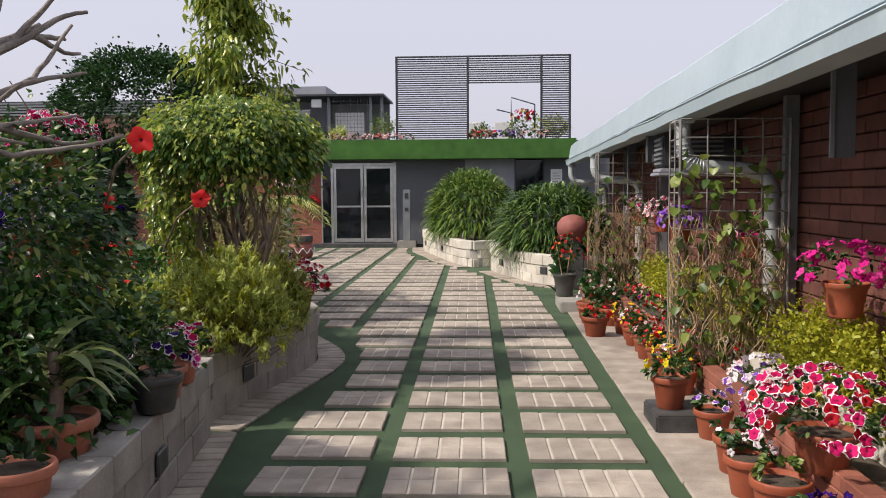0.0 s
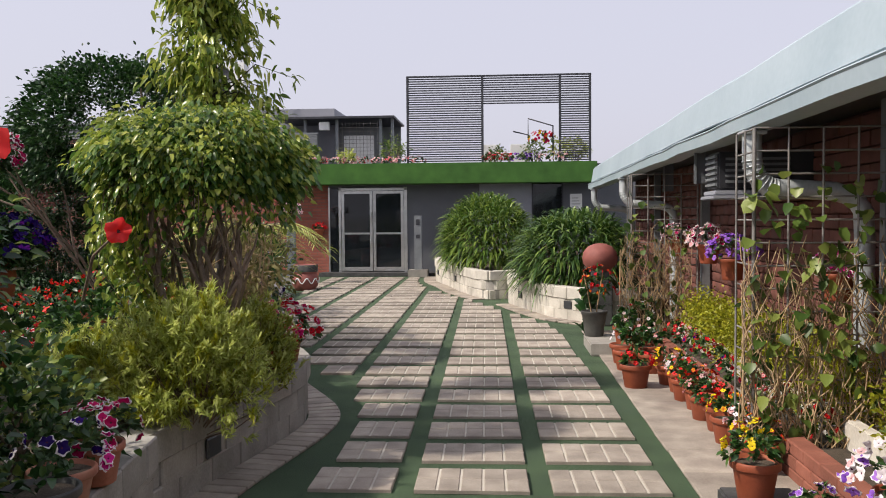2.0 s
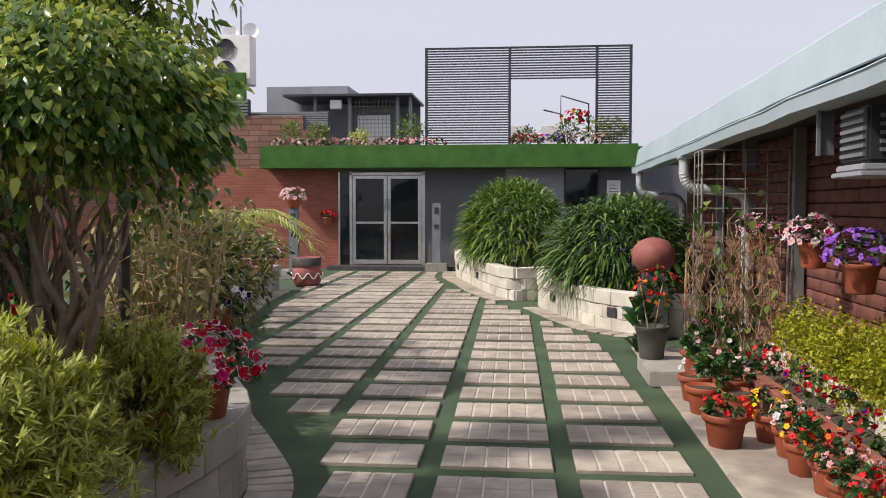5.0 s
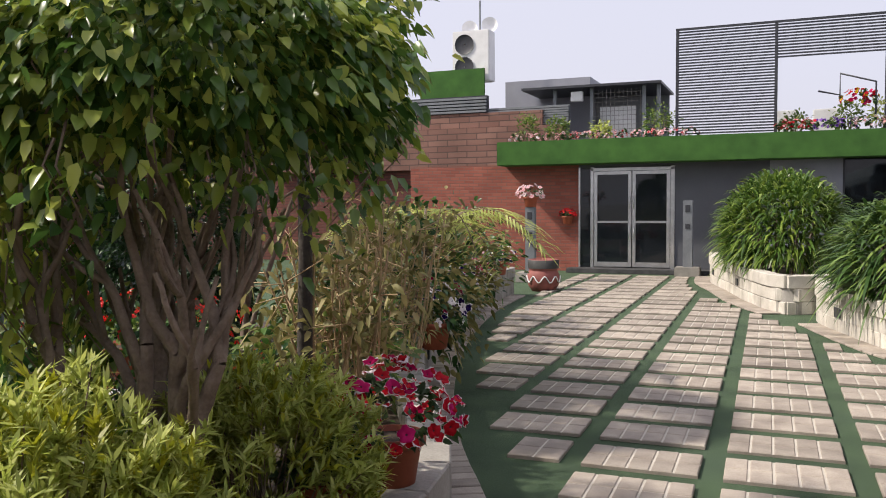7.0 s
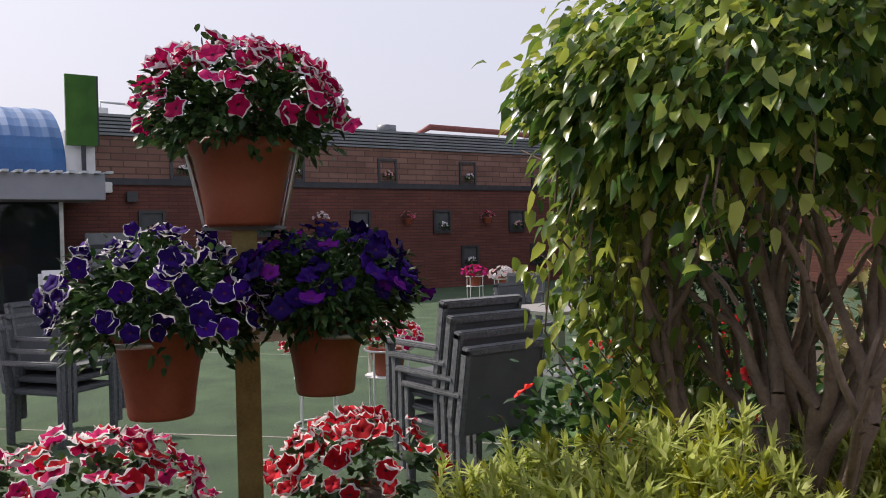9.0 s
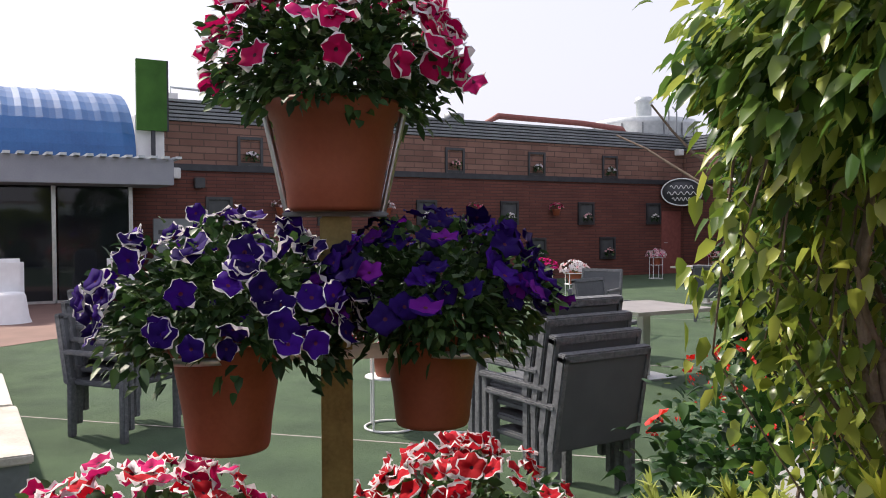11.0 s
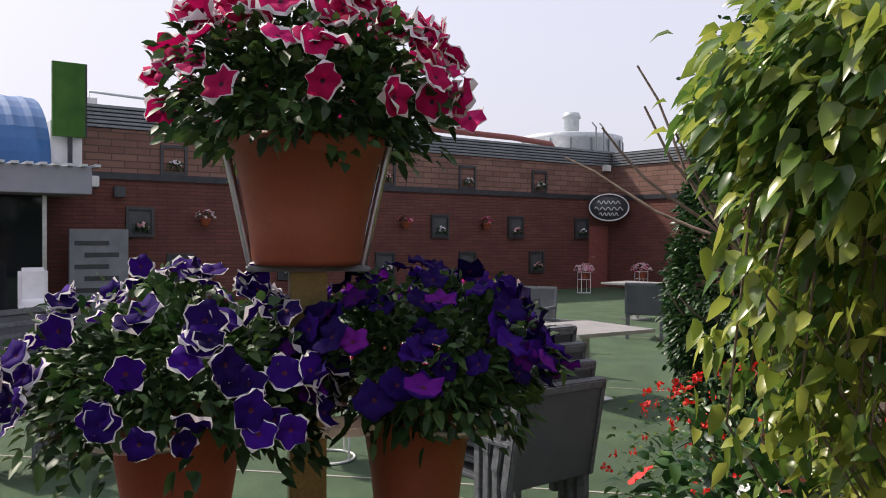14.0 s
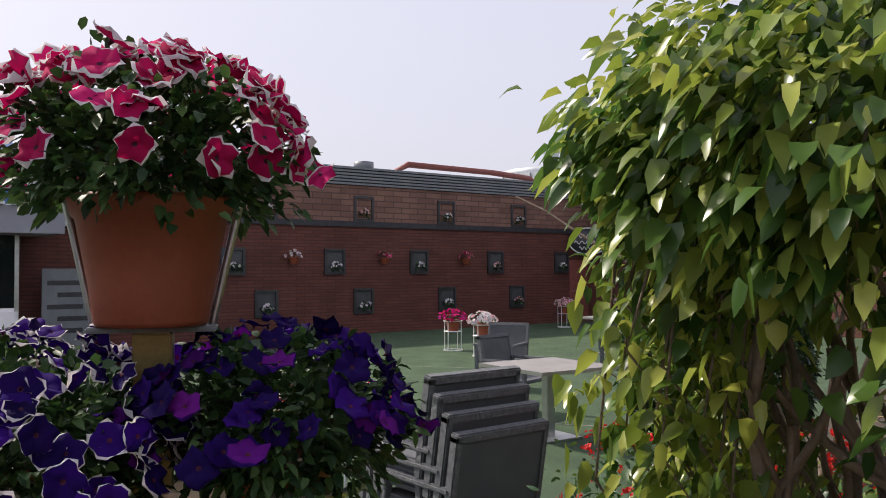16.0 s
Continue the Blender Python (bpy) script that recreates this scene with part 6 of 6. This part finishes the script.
for x, y in ((-16.5, 5.4), (-17.3, 7.3)):
    c = thing("covered_chair", (x, y, 0), "banquet chair under a white cloth cover", "chair", "covered chairs"); part("seat_cover", lathe([(0.34, 0), (0.3, 0.1), (0.25, 0.45), (0.22, 0.5), (0.001, 0.52)], 18), CLOTH, c)
    b = boxes((-0.3, -0.16, -0.24, 0.24, 0.3, 1.05), bevel=0.06); part("back_cover", b, CLOTH, c)
cb = thing("slotted_panel", (FX + 0.4, 9.0, 0), "pale blue-grey slotted panel standing by the wall", "panel"); part("panel", boxes((-0.04, 0.04, -0.6, 0.6, 0, 1.75), bevel=0.01), GREYMETAL, cb)
for k in range(5):
    part("slot", boxes((0.041, 0.05, -0.5 + 0.2 * (k % 2), 0.2 + 0.2 * (k % 2), 0.4 + k * 0.25, 0.5 + k * 0.25)), DARKPANEL, cb)

# ---- pieces of walls and floors ----
for wall, ln, nrm, ch_, courses, thick, mat, step, holes, nm in PIECES:
    holes = set(holes)
    count = 0
    for c in range(courses):
        top = c == courses - 1
        for i in range((c % 2), len(ln) - 1, 2):
            j = min(i + 2, len(ln) - 1)
            if j - i < 1:
                continue
            a, b = ln[i], ln[j]; L = float(np.linalg.norm(b - a)); mid = (a + b) / 2; ang = math.atan2(b[1] - a[1], b[0] - a[0]); nn = (nrm[i] + nrm[j]) / 2
            if c == courses - 2 and i // 2 in holes:
                o = new("drain_opening", block_mesh("drain", 0.17, 0.02, 0.12)); key = o.data
                if not key.materials: key.materials.append(DARKPANEL)
                o.parent = wall; o.matrix_local = pose(mid[0] + nn[0] * 0.012, mid[1] + nn[1] * 0.012, c * ch_ + 0.02, 0, 0, math.degrees(ang))
            q = round(L * 50) / 50; dep = thick + (0.03 if top else 0.0)
            me = block_mesh("%s_block_%.2f_%d" % (mat.name, q, top), max(0.06, L - 0.008), dep, ch_ - 0.008)
            if not me.materials: me.materials.append(mat)
            o = new("block", me); o.parent = wall; off = -thick / 2 + rng.uniform(-0.004, 0.004) + (0.008 if top else 0)
            o.matrix_local = pose(mid[0] + nn[0] * off, mid[1] + nn[1] * off, c * ch_, 0, 0, math.degrees(ang) + rng.uniform(-0.4, 0.4))

def paver_mesh(lx, ly):
    """A cast stone slab whose face is pressed into five by two cells."""
    bm = bmesh.new(); box(bm, -lx / 2, lx / 2, -ly / 2, ly / 2, 0, 0.02)
    for f in bm.faces:
        f.material_index = 1 if f.normal.z > 0.5 else 0
    nx = max(1, round(lx / 0.13))
    for i in range(nx):
        for j in range(2):
            x0 = -lx / 2 + lx * i / nx + (0.006 if i else 0.0); x1 = -lx / 2 + lx * (i + 1) / nx - (0.006 if i < nx - 1 else 0.0); y0 = -ly / 2 + ly * j / 2 + (0.006 if j else 0.0); y1 = -ly / 2 + ly * (j + 1) / 2 - (0.0 if j else 0.006); e = 0.006
            lo = [bm.verts.new(v) for v in ((x0, y0, 0.02), (x1, y0, 0.02), (x1, y1, 0.02), (x0, y1, 0.02))]; hi = [bm.verts.new(v) for v in ((x0 + e, y0 + e, 0.0255), (x1 - e, y0 + e, 0.0255), (x1 - e, y1 - e, 0.0255), (x0 + e, y1 - e, 0.0255))]
            bm.faces.new(hi)
            for k in range(4):
                bm.faces.new((lo[k], lo[(k + 1) % 4], hi[(k + 1) % 4], hi[k]))
    me = bpy.data.meshes.new("paver"); bm.to_mesh(me); bm.free(); me.materials.append(PAVER); me.materials.append(GROUT); return me

walkway = thing("pavement_walk", (0, 0, 0), "rows of cast stone pavers with green turf joints", "pavement", "", "structure")
LE = smooth_line([(-1.08, -3), (-1.14, 0), (-1.2, 2.0), (-1.26, 3.6), (-1.29, 4.9), (-1.28, 5.6), (-1.18, 6.15), (-1.15, 6.7), (-1.18, 7.4), (-1.27, 8.05), (-1.53, 8.85), (-2.2, 10.1), (-2.85, 11.6), (-3.5, 13.8), (-3.95, 16.2), (-4.3, 19.0), (-4.5, 23.2)], 0.1)
RE = smooth_line([(1.03, -3), (1.03, 4), (0.95, 8.0), (0.84, 10.3), (0.78, 12.2), (0.58, 13.4), (0.1, 14.7), (-0.45, 16.3), (-1.08, 17.9), (-1.65, 19.5), (-2.0, 21.2), (-2.1, 23.2)], 0.1)
PM = {}
for r in range(-4, 41):
    y = 5.455 + (r - 5) * 0.582
    if y > 22.9: continue
    xl = float(np.interp(y, LE[:, 1], LE[:, 0])) + 0.03; xr = float(np.interp(y, RE[:, 1], RE[:, 0])) - 0.05
    for c in range(-6, 3):
        x0 = -0.56 + c * 0.787 - 0.016 * (y - 5.8); x1 = x0 + 0.655; x0, x1 = max(x0, xl), min(x1, xr)
        if x1 - x0 < 0.12: continue
        w = round(round((x1 - x0) / 0.02) * 0.02, 2) if x1 - x0 < 0.64 else 0.655; w = min(w, 0.655)
        if w not in PM: PM[w] = paver_mesh(w, 0.405)
        o = new("paver", PM[w]); o.parent = walkway; o.matrix_local = pose((x0 + x1) / 2, y + rng.uniform(-0.006, 0.006), rng.uniform(-0.003, 0.003), rng.uniform(-0.3, 0.3), rng.uniform(-0.3, 0.3), 0.9 + rng.uniform(-0.4, 0.4))

# stone strips beside the walk: edge setts along the planters, slabs along the pots
def setts(name, inner, outer, label, y0, y1, w=0.11):
    t = thing(name, (0, 0, 0), label, "paving", "", "structure"); a = smooth_line(inner, w); 
    for k in range(len(a) - 1):
        m = (a[k] + a[k + 1]) / 2; d = a[k + 1] - a[k]; ang = math.atan2(d[1], d[0]); n = np.array([d[1], -d[0]]) / np.linalg.norm(d)
        if not y0 < m[1] < y1: continue
        me = block_mesh("sett_%d" % round(outer * 100), w - 0.012, outer, 0.024, 0.005)
        if not me.materials: me.materials.append(PAVER)
        o = new("sett", me); o.parent = t; p = m + n * outer / 2; o.matrix_local = pose(p[0], p[1], rng.uniform(-0.003, 0.003), 0, 0, math.degrees(ang) + rng.uniform(-1, 1))
setts("pavement_edge_near", NEAR, 0.16, "edge of narrow stone setts along the near planter", 1.5, 6)
setts("pavement_edge_long", LONG, 0.25, "curved edge of narrow stone setts along the long planter", 5.0, 18)
setts("pavement_edge_fern", PLA[:5], 0.3, "edge of pale setts along the pale planter", 10, 24, 0.2); setts("pavement_edge_lily", PLB[1:5], 0.26, "edge of pale setts along the pale planter", 10, 24, 0.2)
slabs = thing("pavement_slabs", (0, 0, 0), "pale stone slabs under the pots along the eave", "pavement", "", "structure"); SL = block_mesh("slab", 0.64, 0.47, 0.022, 0.006); SL.materials.append(PAVER)
for r in range(24):
    o = new("slab", SL); o.parent = slabs; o.matrix_local = pose(1.35 + rng.uniform(-0.005, 0.005), 1.2 + r * 0.48, 0, 0, 0, rng.uniform(-0.6, 0.6))
# brick edging and the nearer part of the brick side wall
ed = thing("trim_bed_edging", (0, 0, 0), "red brick coping of the low flower bed", "edging", "", "structure"); EB = block_mesh("edging_brick", 0.23, 0.12, 0.075, 0.006); EB.materials.append(EDGEBRICK)
for r in range(38):
    for c in range(3):
        o = new("brick", EB); o.parent = ed; o.matrix_local = pose(1.68, 2.05 + r * 0.236 + 0.118 * (c % 2), 0.002 + c * 0.08, 0, 0, 90 + rng.uniform(-0.5, 0.5))
wb = thing("wall_side_bricks", (0, 0, 0), "red brick courses of the side wall below the eave", "wall", "", "structure"); wb.matrix_world = EAVE; WB = block_mesh("wall_brick", 0.345, 0.06, 0.103, 0.006); WB.materials.append(SHADEBRICK); rest = Soup()
bv = np.array([v.co[:] for v in WB.vertices]); bf = [np.array([list(p.vertices)]) for p in WB.polygons]
for c in range(20):
    for r in range(43):
        y = 2.5 + r * 0.355 + 0.177 * (c % 2); z = c * 0.112
        if 3.9 < y < 9.0 and c >= 4:
            o = new("brick", WB); o.parent = wb; o.matrix_local = pose(WX + 0.045 + rng.uniform(-0.004, 0.004), y, z, 0, 0, 90)
        else:
            rest.add(np.stack([-bv[:, 1] + WX + 0.045 + rng.uniform(-0.004, 0.004), bv[:, 0] + y, bv[:, 2] + z], 1), bf)
tagged(part("brick_courses", rest.mesh("brick_courses"), SHADEBRICK, wb), kind="stuff")
